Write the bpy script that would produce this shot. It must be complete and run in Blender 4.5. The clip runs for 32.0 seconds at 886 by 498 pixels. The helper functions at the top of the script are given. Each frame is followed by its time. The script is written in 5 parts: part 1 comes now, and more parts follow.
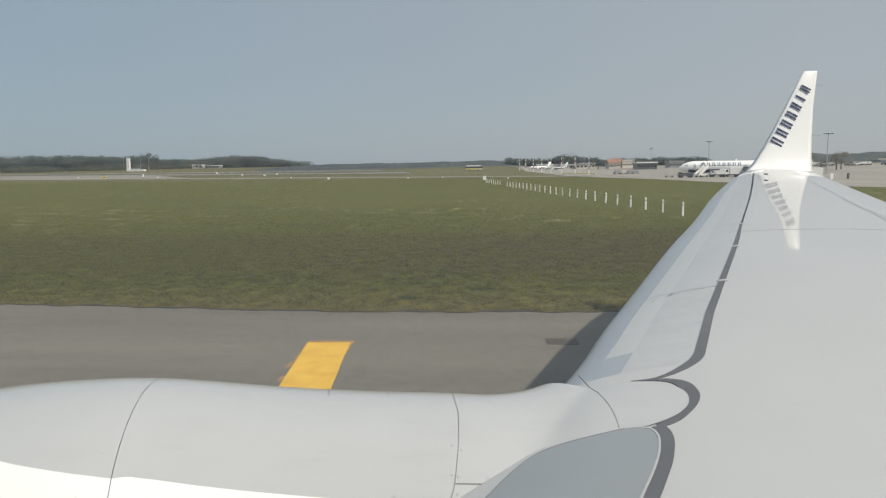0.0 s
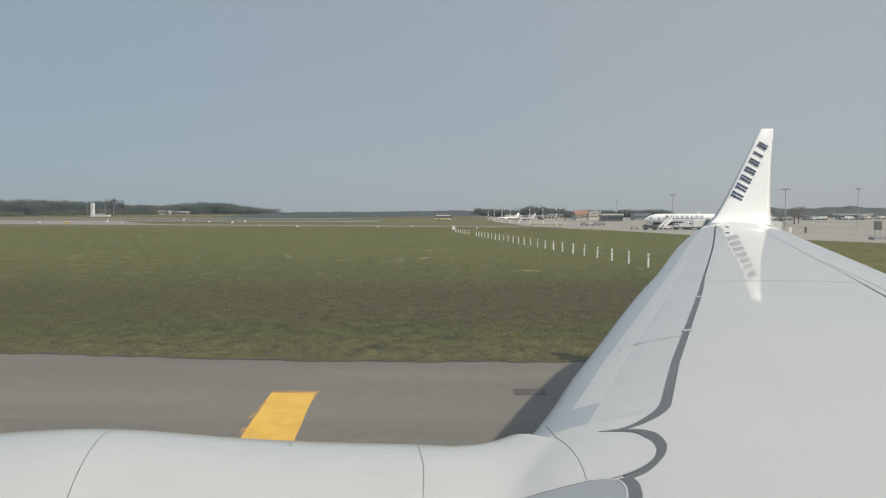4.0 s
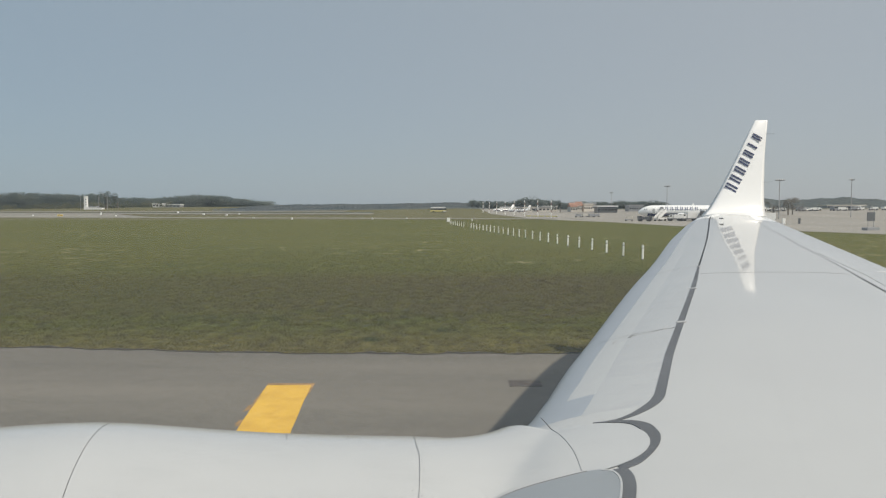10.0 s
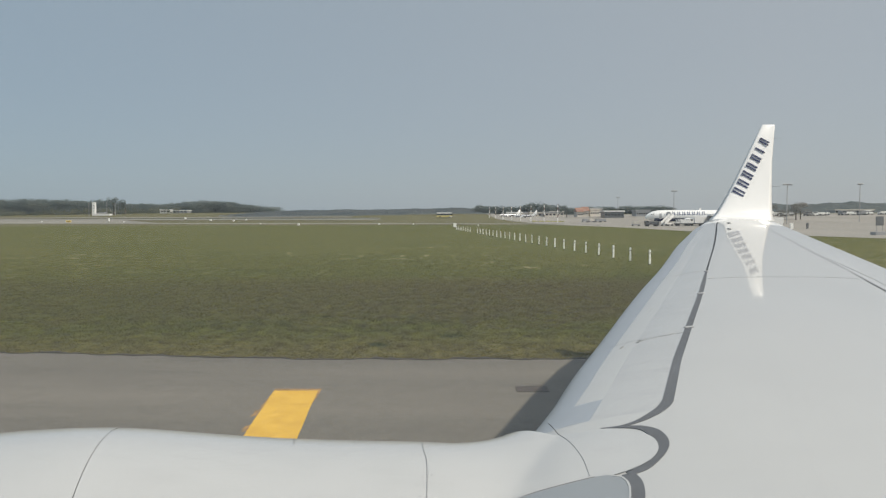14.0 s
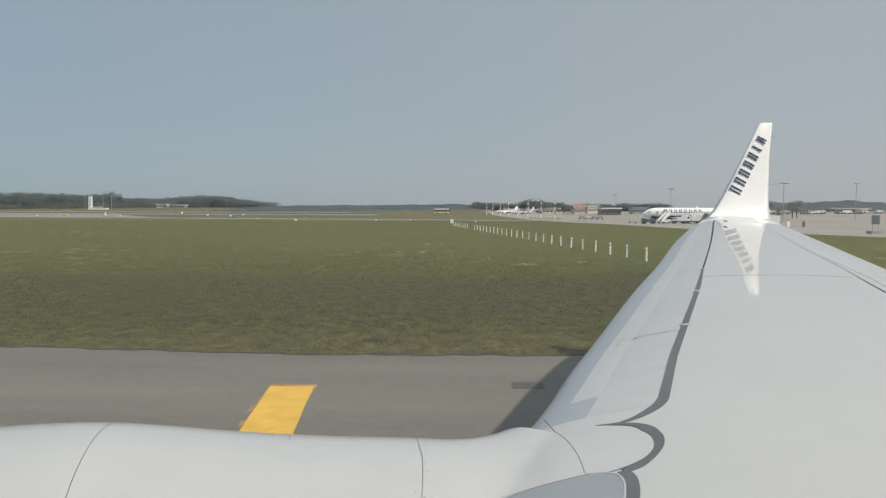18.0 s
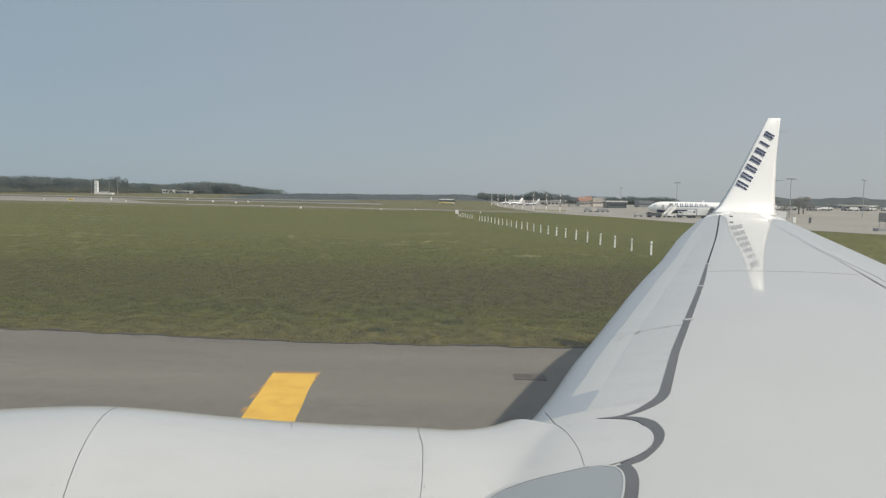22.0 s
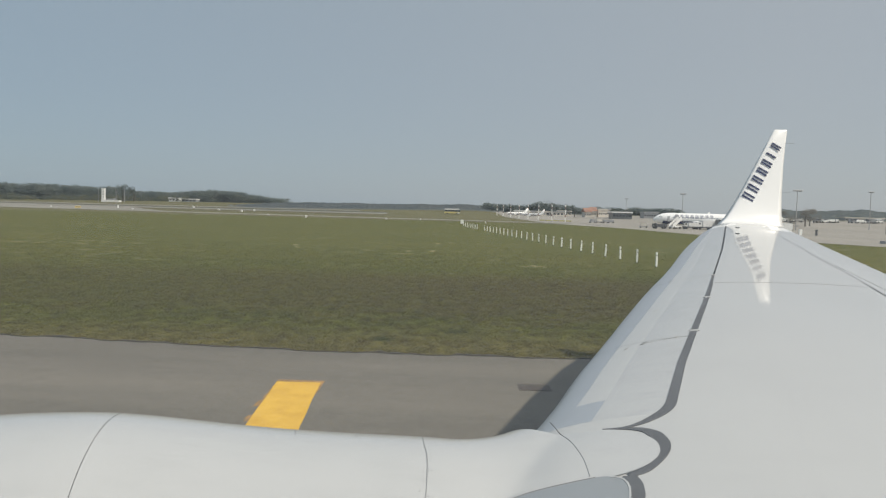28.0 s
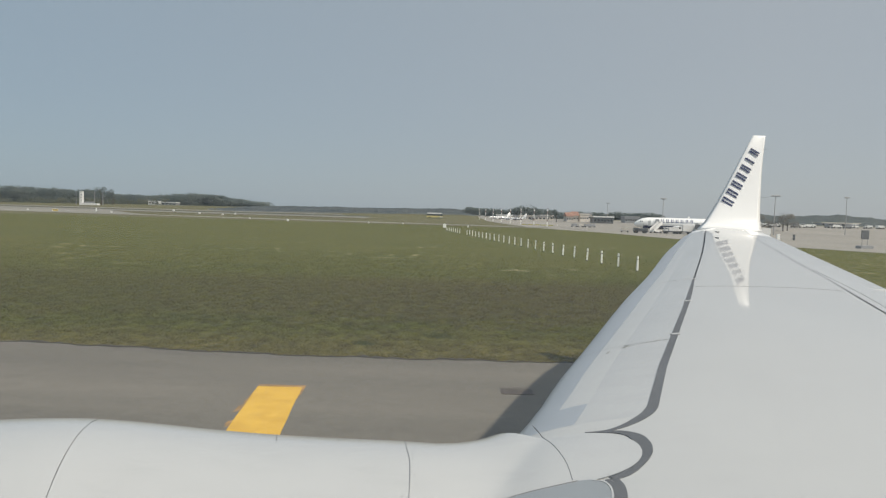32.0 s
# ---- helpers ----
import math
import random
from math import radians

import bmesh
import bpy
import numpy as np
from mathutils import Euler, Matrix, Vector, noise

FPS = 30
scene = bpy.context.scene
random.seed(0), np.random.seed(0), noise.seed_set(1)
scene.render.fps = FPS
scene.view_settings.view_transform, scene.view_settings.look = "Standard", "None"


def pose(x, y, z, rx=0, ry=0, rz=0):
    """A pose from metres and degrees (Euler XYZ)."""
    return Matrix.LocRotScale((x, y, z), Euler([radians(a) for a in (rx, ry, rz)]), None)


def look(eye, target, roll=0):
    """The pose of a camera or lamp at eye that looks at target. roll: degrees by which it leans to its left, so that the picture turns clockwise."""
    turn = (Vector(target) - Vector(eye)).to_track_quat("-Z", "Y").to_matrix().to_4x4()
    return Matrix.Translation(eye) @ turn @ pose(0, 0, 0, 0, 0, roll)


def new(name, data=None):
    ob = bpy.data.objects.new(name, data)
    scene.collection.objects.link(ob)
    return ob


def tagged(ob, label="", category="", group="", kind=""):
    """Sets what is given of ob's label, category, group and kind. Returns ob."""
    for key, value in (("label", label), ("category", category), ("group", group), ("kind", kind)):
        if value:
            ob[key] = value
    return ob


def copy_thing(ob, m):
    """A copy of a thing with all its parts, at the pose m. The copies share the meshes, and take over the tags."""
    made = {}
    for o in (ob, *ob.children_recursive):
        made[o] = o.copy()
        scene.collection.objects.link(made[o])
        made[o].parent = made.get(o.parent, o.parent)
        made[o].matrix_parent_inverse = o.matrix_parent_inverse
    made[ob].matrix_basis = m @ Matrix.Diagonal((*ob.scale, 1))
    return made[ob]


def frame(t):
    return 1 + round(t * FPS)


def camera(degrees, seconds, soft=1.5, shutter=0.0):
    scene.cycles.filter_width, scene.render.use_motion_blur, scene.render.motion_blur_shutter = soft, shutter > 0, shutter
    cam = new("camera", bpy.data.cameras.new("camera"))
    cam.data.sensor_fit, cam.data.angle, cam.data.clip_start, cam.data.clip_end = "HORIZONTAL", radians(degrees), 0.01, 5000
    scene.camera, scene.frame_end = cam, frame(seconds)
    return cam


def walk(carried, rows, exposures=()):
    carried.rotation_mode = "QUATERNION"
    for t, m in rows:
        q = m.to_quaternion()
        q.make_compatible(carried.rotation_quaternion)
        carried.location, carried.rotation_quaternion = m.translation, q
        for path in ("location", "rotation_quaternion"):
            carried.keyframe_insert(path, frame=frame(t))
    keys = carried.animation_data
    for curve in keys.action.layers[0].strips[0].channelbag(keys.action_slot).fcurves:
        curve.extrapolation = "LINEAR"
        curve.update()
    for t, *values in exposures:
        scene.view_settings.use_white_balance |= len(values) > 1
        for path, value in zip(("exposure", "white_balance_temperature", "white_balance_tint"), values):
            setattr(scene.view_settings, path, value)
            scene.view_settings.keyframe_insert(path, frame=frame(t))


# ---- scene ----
cam = camera(66.0, 32.0, soft=1.25)
walk(cam, [
    (0, pose(-0.006, -0.005, 3.604, 83.35, 0.67, 3.07)),
    (0.5, pose(-0.011, -0.008, 3.606, 85.12, 0.50, 3.08)),
    (1, pose(-0.000, 0.008, 3.597, 86.28, 0.43, 2.77)),
    (1.5, pose(-0.003, -0.003, 3.596, 87.48, 0.02, 2.20)),
    (2, pose(-0.000, 0.014, 3.591, 87.62, -0.02, 2.00)),
    (2.5, pose(-0.002, 0.005, 3.595, 87.81, -0.05, 1.58)),
    (3, pose(0.008, 0.007, 3.591, 87.87, 0.10, 1.36)),
    (3.5, pose(0.005, 0.011, 3.592, 87.67, -0.06, 0.79)),
    (5.5, pose(-0.001, -0.005, 3.601, 87.16, -0.04, 0.21)),
    (6, pose(-0.002, -0.004, 3.599, 87.06, -0.02, 0.07)),
    (6.5, pose(0.001, -0.006, 3.599, 87.15, 0.07, 0.01)),
    (7, pose(0.001, -0.006, 3.602, 87.04, 0.13, -0.17)),
    (7.5, pose(0.000, -0.003, 3.602, 87.02, 0.07, -0.10)),
    (8, pose(-0.001, -0.002, 3.599, 86.87, 0.05, -0.05)),
    (8.5, pose(0.001, -0.003, 3.599, 86.98, 0.12, -0.04)),
    (9, pose(0.001, -0.001, 3.599, 86.89, 0.04, -0.01)),
    (9.5, pose(-0.001, -0.002, 3.600, 86.80, 0.06, -0.05)),
    (10, pose(0.001, -0.002, 3.600, 86.80, 0.08, 0.08)),
    (10.5, pose(0.000, -0.005, 3.601, 86.94, 0.08, -0.01)),
    (11, pose(0.000, -0.005, 3.602, 87.09, 0.06, 0.28)),
    (11.5, pose(0.005, -0.008, 3.602, 87.27, 0.17, 0.43)),
    (12, pose(0.004, -0.002, 3.599, 87.08, 0.16, 0.48)),
    (12.5, pose(-0.001, -0.005, 3.604, 87.16, 0.13, 0.41)),
    (13, pose(0.001, -0.007, 3.602, 87.21, 0.16, 0.53)),
    (13.5, pose(-0.000, -0.006, 3.603, 87.21, 0.13, 0.62)),
    (14, pose(-0.002, -0.002, 3.598, 87.25, 0.20, 0.61)),
    (14.5, pose(0.001, -0.004, 3.603, 87.03, 0.22, 0.48)),
    (16.5, pose(0.000, -0.005, 3.603, 87.14, 0.04, 0.51)),
    (17, pose(-0.002, -0.006, 3.602, 86.98, -0.01, 0.40)),
    (17.5, pose(-0.000, -0.005, 3.604, 87.11, -0.05, 0.42)),
    (18, pose(-0.002, 0.001, 3.599, 86.93, -0.15, 0.37)),
    (18.5, pose(-0.008, -0.005, 3.610, 86.78, -0.42, 0.25)),
    (19, pose(-0.002, 0.002, 3.603, 86.60, -0.61, 0.47)),
    (19.5, pose(0.004, -0.003, 3.599, 86.77, -0.51, 0.50)),
    (20, pose(-0.000, 0.007, 3.600, 86.50, -0.80, 0.45)),
    (20.5, pose(0.003, 0.007, 3.600, 86.48, -0.86, 0.51)),
    (21, pose(-0.004, -0.001, 3.599, 86.33, -1.00, 0.57)),
    (21.5, pose(0.004, -0.002, 3.599, 86.47, -0.95, 0.80)),
    (22, pose(0.001, 0.000, 3.603, 86.11, -1.09, 0.80)),
    (22.5, pose(-0.000, 0.006, 3.600, 86.07, -1.08, 0.71)),
    (23, pose(-0.000, -0.000, 3.601, 86.28, -1.11, 0.65)),
    (23.5, pose(-0.001, 0.000, 3.603, 86.19, -1.14, 0.52)),
    (24, pose(-0.006, 0.003, 3.604, 85.99, -1.26, 0.49)),
    (24.5, pose(0.002, 0.000, 3.603, 86.12, -1.17, 0.57)),
    (26.5, pose(0.006, 0.008, 3.594, 86.20, -1.37, 1.13)),
    (27, pose(-0.017, 0.001, 3.586, 87.03, -1.44, 1.18)),
    (27.5, pose(-0.007, 0.008, 3.591, 86.67, -1.57, 1.44)),
    (28, pose(-0.003, 0.005, 3.595, 86.92, -1.47, 1.24)),
    (28.5, pose(-0.010, 0.005, 3.598, 87.30, -1.37, 1.08)),
    (29, pose(-0.010, 0.008, 3.598, 87.57, -1.39, 0.65)),
    (29.5, pose(-0.010, -0.005, 3.593, 87.86, -1.51, 0.26)),
    (30, pose(-0.004, 0.007, 3.588, 86.88, -1.48, 0.31)),
    (30.5, pose(-0.006, 0.012, 3.594, 86.56, -1.54, 0.28)),
    (31, pose(-0.002, 0.011, 3.593, 86.52, -1.40, 0.30)),
    (31.5, pose(-0.003, 0.008, 3.596, 86.89, -1.46, 0.21)),
    (32, pose(-0.006, 0.012, 3.592, 87.30, -1.61, -0.23)),
])

# ---------------------------------------------------------------- light
world = bpy.data.worlds.new("sky")
scene.world = world
world.use_nodes = True
wn, wl = world.node_tree.nodes, world.node_tree.links
wn.clear()
sky = wn.new("ShaderNodeTexSky")
sky.sky_type, sky.sun_disc = "NISHITA", False
sky.sun_elevation, sky.sun_rotation = radians(46), radians(114.7)
sky.air_density, sky.dust_density, sky.ozone_density, sky.altitude = 1.0, 1.2, 1.0, 0
bg = wn.new("ShaderNodeBackground")
bg.inputs["Strength"].default_value = 0.104
haze = wn.new("ShaderNodeMix")  # a high thin overcast evens out the blue
haze.data_type = "RGBA"
haze.inputs[0].default_value = 0.84
wo = wn.new("ShaderNodeOutputWorld")
# the haze is whiter towards the sun's side
tc, sp, mr, hz = (wn.new("ShaderNode" + k) for k in ("TexCoord", "SeparateXYZ", "MapRange", "Mix"))
hz.data_type = "RGBA"
mr.inputs[1].default_value, mr.inputs[2].default_value = -0.62, 0.42
hz.inputs[6].default_value, hz.inputs[7].default_value = (2.72, 3.52, 4.16, 1), (3.92, 4.26, 4.50, 1)
wl.new(tc.outputs["Generated"], sp.inputs[0])
wl.new(sp.outputs[0], mr.inputs[0])
wl.new(mr.outputs[0], hz.inputs[0])
wl.new(hz.outputs[2], haze.inputs[7])
wl.new(sky.outputs[0], haze.inputs[6])
wl.new(haze.outputs[2], bg.inputs["Color"])
wl.new(bg.outputs[0], wo.inputs["Surface"])
SUNWAY = Vector((-0.80, 0.42, -1.0)).normalized()
sl = bpy.data.lights.new("sun", "SUN")
sl.energy, sl.angle, sl.color = 3.8, radians(1.2), (1.0, 0.92, 0.79)
sun = new("sun", sl)
sun.matrix_world = look((60, -30, 70), Vector((60, -30, 70)) + SUNWAY)
scene.view_settings.exposure = 0.0


# ---------------------------------------------------------------- materials
def shader(name):
    m = bpy.data.materials.new(name)
    m.use_nodes = True
    t = m.node_tree
    return m, t, t.nodes["Principled BSDF"]


def noise_node(t, scale, detail=4, rough=0.6, stretch=None):
    n = t.nodes.new("ShaderNodeTexNoise")
    n.inputs["Scale"].default_value, n.inputs["Detail"].default_value = scale, detail
    n.inputs["Roughness"].default_value = rough
    g = t.nodes.new("ShaderNodeNewGeometry")
    if stretch:
        mp = t.nodes.new("ShaderNodeMapping")
        mp.inputs["Scale"].default_value = stretch
        t.links.new(g.outputs["Position"], mp.inputs["Vector"])
        t.links.new(mp.outputs[0], n.inputs["Vector"])
    else:
        t.links.new(g.outputs["Position"], n.inputs["Vector"])
    return n


def ramp(t, src, stops):
    r = t.nodes.new("ShaderNodeValToRGB")
    e = r.color_ramp.elements
    while len(e) < len(stops):
        e.new(0.5)
    for i, (p, c) in enumerate(stops):
        e[i].position, e[i].color = p, (*c, 1)
    t.links.new(src, r.inputs[0])
    return r


def mixed(t, fac, a, b, mode="MIX"):
    m = t.nodes.new("ShaderNodeMix")
    m.data_type, m.blend_type = "RGBA", mode
    for sock, val in ((0, fac), (6, a), (7, b)):
        if hasattr(val, "is_linked"):
            t.links.new(val, m.inputs[sock])
        elif sock == 0:
            m.inputs[0].default_value = val
        else:
            m.inputs[sock].default_value = (*val, 1)
    return m.outputs[2]


def bumped(t, p, src, strength, dist):
    b = t.nodes.new("ShaderNodeBump")
    b.inputs["Strength"].default_value, b.inputs["Distance"].default_value = strength, dist
    t.links.new(src, b.inputs["Height"])
    t.links.new(b.outputs[0], p.inputs["Normal"])


def stuff_mat(name, col, rough=0.6, metal=0.0, fine=40.0, coarse=2.0, var=0.12, bump=0.0, stretch=None, each=0.0):
    """A surface with variation at two scales."""
    m, t, p = shader(name)
    p.inputs["Roughness"].default_value, p.inputs["Metallic"].default_value = rough, metal
    a, b = noise_node(t, fine, 5), noise_node(t, coarse, 4, 0.6, stretch)
    lo, hi = tuple(c * (1 - var) for c in col), tuple(min(1, c * (1 + var)) for c in col)
    c1 = ramp(t, b.outputs[0], [(0.3, lo), (0.7, hi)])
    c2 = ramp(t, a.outputs[0], [(0.3, (1 - var * 0.7,) * 3), (0.7, (1,) * 3)])
    c = mixed(t, 1.0, c1.outputs[0], c2.outputs[0], "MULTIPLY")
    if each:
        o = t.nodes.new("ShaderNodeObjectInfo")
        r = ramp(t, o.outputs["Random"], [(0, (1 - each,) * 3), (1, (1,) * 3)])
        c = mixed(t, 1.0, c, r.outputs[0], "MULTIPLY")
    t.links.new(c, p.inputs["Base Color"])
    if bump:
        bumped(t, p, a.outputs[0], 0.6, bump)
    return m


def paint_mat(name, col, rough=0.16, dirt=0.08, metal=0.0, spec=0.5):
    """Gloss aircraft paint: clean, with faint streaks and a trace of orange peel."""
    m, t, p = shader(name)
    p.inputs["Metallic"].default_value = metal
    p.inputs["Specular IOR Level"].default_value = spec
    a = noise_node(t, 0.7, 5, 0.6, (1.0, 0.5, 1.0))
    s = noise_node(t, 9.0, 6, 0.7, (0.25, 1.0, 1.0))
    c1 = ramp(t, a.outputs[0], [(0.3, tuple(c * (1 - dirt) for c in col)), (0.65, col)])
    c2 = ramp(t, s.outputs[0], [(0.28, (1 - dirt * 1.2,) * 3), (0.5, (1,) * 3)])
    t.links.new(mixed(t, 1.0, c1.outputs[0], c2.outputs[0], "MULTIPLY"), p.inputs["Base Color"])
    rr = t.nodes.new("ShaderNodeMapRange")
    rr.inputs[3].default_value, rr.inputs[4].default_value = rough * 0.8, rough * 1.3
    t.links.new(s.outputs[0], rr.inputs[0])
    t.links.new(rr.outputs[0], p.inputs["Roughness"])
    return m


M_WING = paint_mat("wing_grey_paint", (0.515, 0.523, 0.524), 0.045, 0.03)


def lean_normals(m, lean):
    """Leans the shading normals by a constant, to place reflections; the shape stays."""
    t = m.node_tree
    g, a, n = t.nodes.new("ShaderNodeNewGeometry"), t.nodes.new("ShaderNodeVectorMath"), t.nodes.new("ShaderNodeVectorMath")
    a.operation, n.operation = "ADD", "NORMALIZE"
    a.inputs[1].default_value = lean
    t.links.new(g.outputs["Normal"], a.inputs[0])
    t.links.new(a.outputs[0], n.inputs[0])
    t.links.new(n.outputs[0], t.nodes["Principled BSDF"].inputs["Normal"])


# shortens the winglet's mirror image in the wing paint
lean_normals(M_WING, (0.0, -0.0345, 0.0))
M_SLAT = paint_mat("slat_grey_paint", (0.50, 0.51, 0.515), 0.16, 0.08)
M_NOSE = paint_mat("bare_leading_edge", (0.35, 0.385, 0.43), 0.30, 0.06)
M_KRUEG = paint_mat("krueger_panel_paint", (0.285, 0.31, 0.33), 0.17, 0.05)
M_WHITE = paint_mat("gloss_white_paint", (0.95, 0.95, 0.94), 0.15, 0.015)
M_NAC = paint_mat("nacelle_grey_paint", (0.52, 0.53, 0.535), 0.18, 0.05)
M_GAP = stuff_mat("dark_gap_seal", (0.105, 0.11, 0.12), 0.6, 0, 30, 2, 0.15)
M_SEAMPALE = stuff_mat("grey_seam_filler", (0.24, 0.24, 0.24), 0.6, 0, 30, 3, 0.2)
M_FAINT = paint_mat("faint_skin_joint", (0.495, 0.503, 0.506), 0.05, 0.03)
M_TICK = stuff_mat("pale_seal", (0.5, 0.5, 0.5), 0.6)
M_STAIN = stuff_mat("oil_stain", (0.34, 0.34, 0.335), 0.5, 0, 60, 9, 0.4)
M_RIVET = stuff_mat("worn_fastener", (0.40, 0.40, 0.395), 0.5, 0, 60, 9, 0.2)
M_NAVY = paint_mat("navy_paint", (0.025, 0.03, 0.10), 0.25, 0.1)
M_YELLOWLOGO = paint_mat("golden_paint", (0.75, 0.48, 0.04), 0.3, 0.1)
M_METAL = stuff_mat("brushed_metal", (0.55, 0.55, 0.56), 0.35, 0.9)
M_RUBBER = stuff_mat("rubber", (0.03, 0.03, 0.03), 0.8)
M_DARKGLASS = stuff_mat("dark_glass", (0.03, 0.035, 0.04), 0.12)
M_POST = stuff_mat("white_post", (0.94, 0.94, 0.91), 0.6, 0, 30, 4, 0.05, each=0.05)
M_STEEL = stuff_mat("galvanised_steel", (0.36, 0.37, 0.38), 0.5, 0.4, 20, 1, 0.15)
M_MAST = stuff_mat("pale_mast_paint", (0.40, 0.39, 0.38), 0.6, 0, 20, 1, 0.12)
M_CABIN = stuff_mat("cabin_window_glass", (0.22, 0.24, 0.27), 0.25)
M_LETTER = stuff_mat("faded_navy_paint", (0.12, 0.14, 0.24), 0.4)
M_SOILSHADE = stuff_mat("dark_soil_and_foot_shade", (0.050, 0.043, 0.030), 0.95, 0, 30, 3, 0.35, 0.006)
M_BAND = stuff_mat("faded_red_paint", (0.30, 0.185, 0.165), 0.6)
M_ORANGE = stuff_mat("orange_roof_tile", (0.34, 0.19, 0.135), 0.8, 0, 3, 0.3, 0.2)
M_WALL = stuff_mat("pale_render_wall", (0.62, 0.58, 0.52), 0.8, 0, 4, 0.2, 0.12)
M_BUSWHITE = stuff_mat("white_vehicle_paint", (0.78, 0.78, 0.77), 0.3, 0, 10, 0.6, 0.05)
M_BUSGREY = stuff_mat("dark_grey_vehicle_paint", (0.10, 0.105, 0.11), 0.3, 0, 10, 0.6, 0.1)
M_BUSYELLOW = stuff_mat("yellow_vehicle_paint", (0.72, 0.62, 0.24), 0.4, 0, 10, 0.6, 0.08)
M_SIGNRED = stuff_mat("red_sign_face", (0.50, 0.07, 0.05), 0.5)
M_SIGNBLACK = stuff_mat("black_sign_face", (0.03, 0.03, 0.03), 0.5)
M_SIGNYEL = stuff_mat("yellow_sign_face", (0.62, 0.46, 0.09), 0.5)
M_CONCRETE = stuff_mat("old_concrete", (0.42, 0.41, 0.37), 0.9, 0, 12, 0.8, 0.2, 0.004)
M_APRON = stuff_mat("apron_concrete", (0.305, 0.284, 0.248), 0.9, 0, 1.5, 0.03, 0.12, 0.0, (1, 0.3, 1))
M_RUNWAY = stuff_mat("pale_runway_asphalt", (0.255, 0.24, 0.205), 0.9, 0, 0.6, 0.02, 0.15, 0.0, (0.3, 1, 1))
M_VERGE = stuff_mat("dark_verge", (0.07, 0.075, 0.05), 0.95, 0, 0.5, 0.03, 0.2)
M_JOINT = stuff_mat("tarred_joint", (0.145, 0.134, 0.116), 0.9, 0, 25, 1.5, 0.2)
M_GRATE = stuff_mat("rusty_cast_iron", (0.075, 0.058, 0.048), 0.8, 0, 40, 4, 0.3)
M_GRATEBAR = stuff_mat("worn_iron_bar", (0.105, 0.088, 0.075), 0.8, 0, 40, 4, 0.3)
M_TRUNK = stuff_mat("bark", (0.11, 0.09, 0.07), 0.9, 0, 20, 2, 0.25)


def lit_through(t, p, col, share):
    """Leaves and blades let light through."""
    tl, mx = t.nodes.new("ShaderNodeBsdfTranslucent"), t.nodes.new("ShaderNodeMixShader")
    mx.inputs[0].default_value = share
    t.links.new(col, tl.inputs["Color"])
    t.links.new(p.outputs[0], mx.inputs[1])
    t.links.new(tl.outputs[0], mx.inputs[2])
    t.links.new(mx.outputs[0], t.nodes["Material Output"].inputs["Surface"])


def leaf_mat(name, dark, light):
    m, t, p = shader(name)
    g = t.nodes.new("ShaderNodeNewGeometry")
    n = noise_node(t, 0.05, 3)
    r = ramp(t, g.outputs["Random Per Island"], [(0.0, dark), (1.0, light)])
    r2 = ramp(t, n.outputs[0], [(0.35, (0.75, 0.8, 0.8)), (0.65, (1.1, 1.05, 0.95))])
    col = mixed(t, 1.0, r.outputs[0], r2.outputs[0], "MULTIPLY")
    t.links.new(col, p.inputs["Base Color"])
    p.inputs["Roughness"].default_value = 0.9
    p.inputs["Specular IOR Level"].default_value = 0.15
    lit_through(t, p, col, 0.55)
    return m


# the pine green is paled and blued a little to suggest distance haze
M_LEAF = leaf_mat("pine_foliage", (0.145, 0.176, 0.172), (0.163, 0.194, 0.190))
M_LEAFPALE = leaf_mat("pale_foliage", (0.22, 0.20, 0.175), (0.27, 0.245, 0.215))
M_SCRUB = leaf_mat("scrub_leaves", (0.165, 0.178, 0.135), (0.20, 0.212, 0.165))
# distance haze is mixed into the leaf colour of far woods and hills
M_FARWOOD = leaf_mat("haze_tinted_woods", (0.190, 0.220, 0.242), (0.205, 0.236, 0.258))
M_HILL = leaf_mat("haze_tinted_hill_woods", (0.205, 0.238, 0.254), (0.220, 0.254, 0.270))
M_WEED = leaf_mat("weed_leaves", (0.06, 0.085, 0.03), (0.10, 0.125, 0.045))


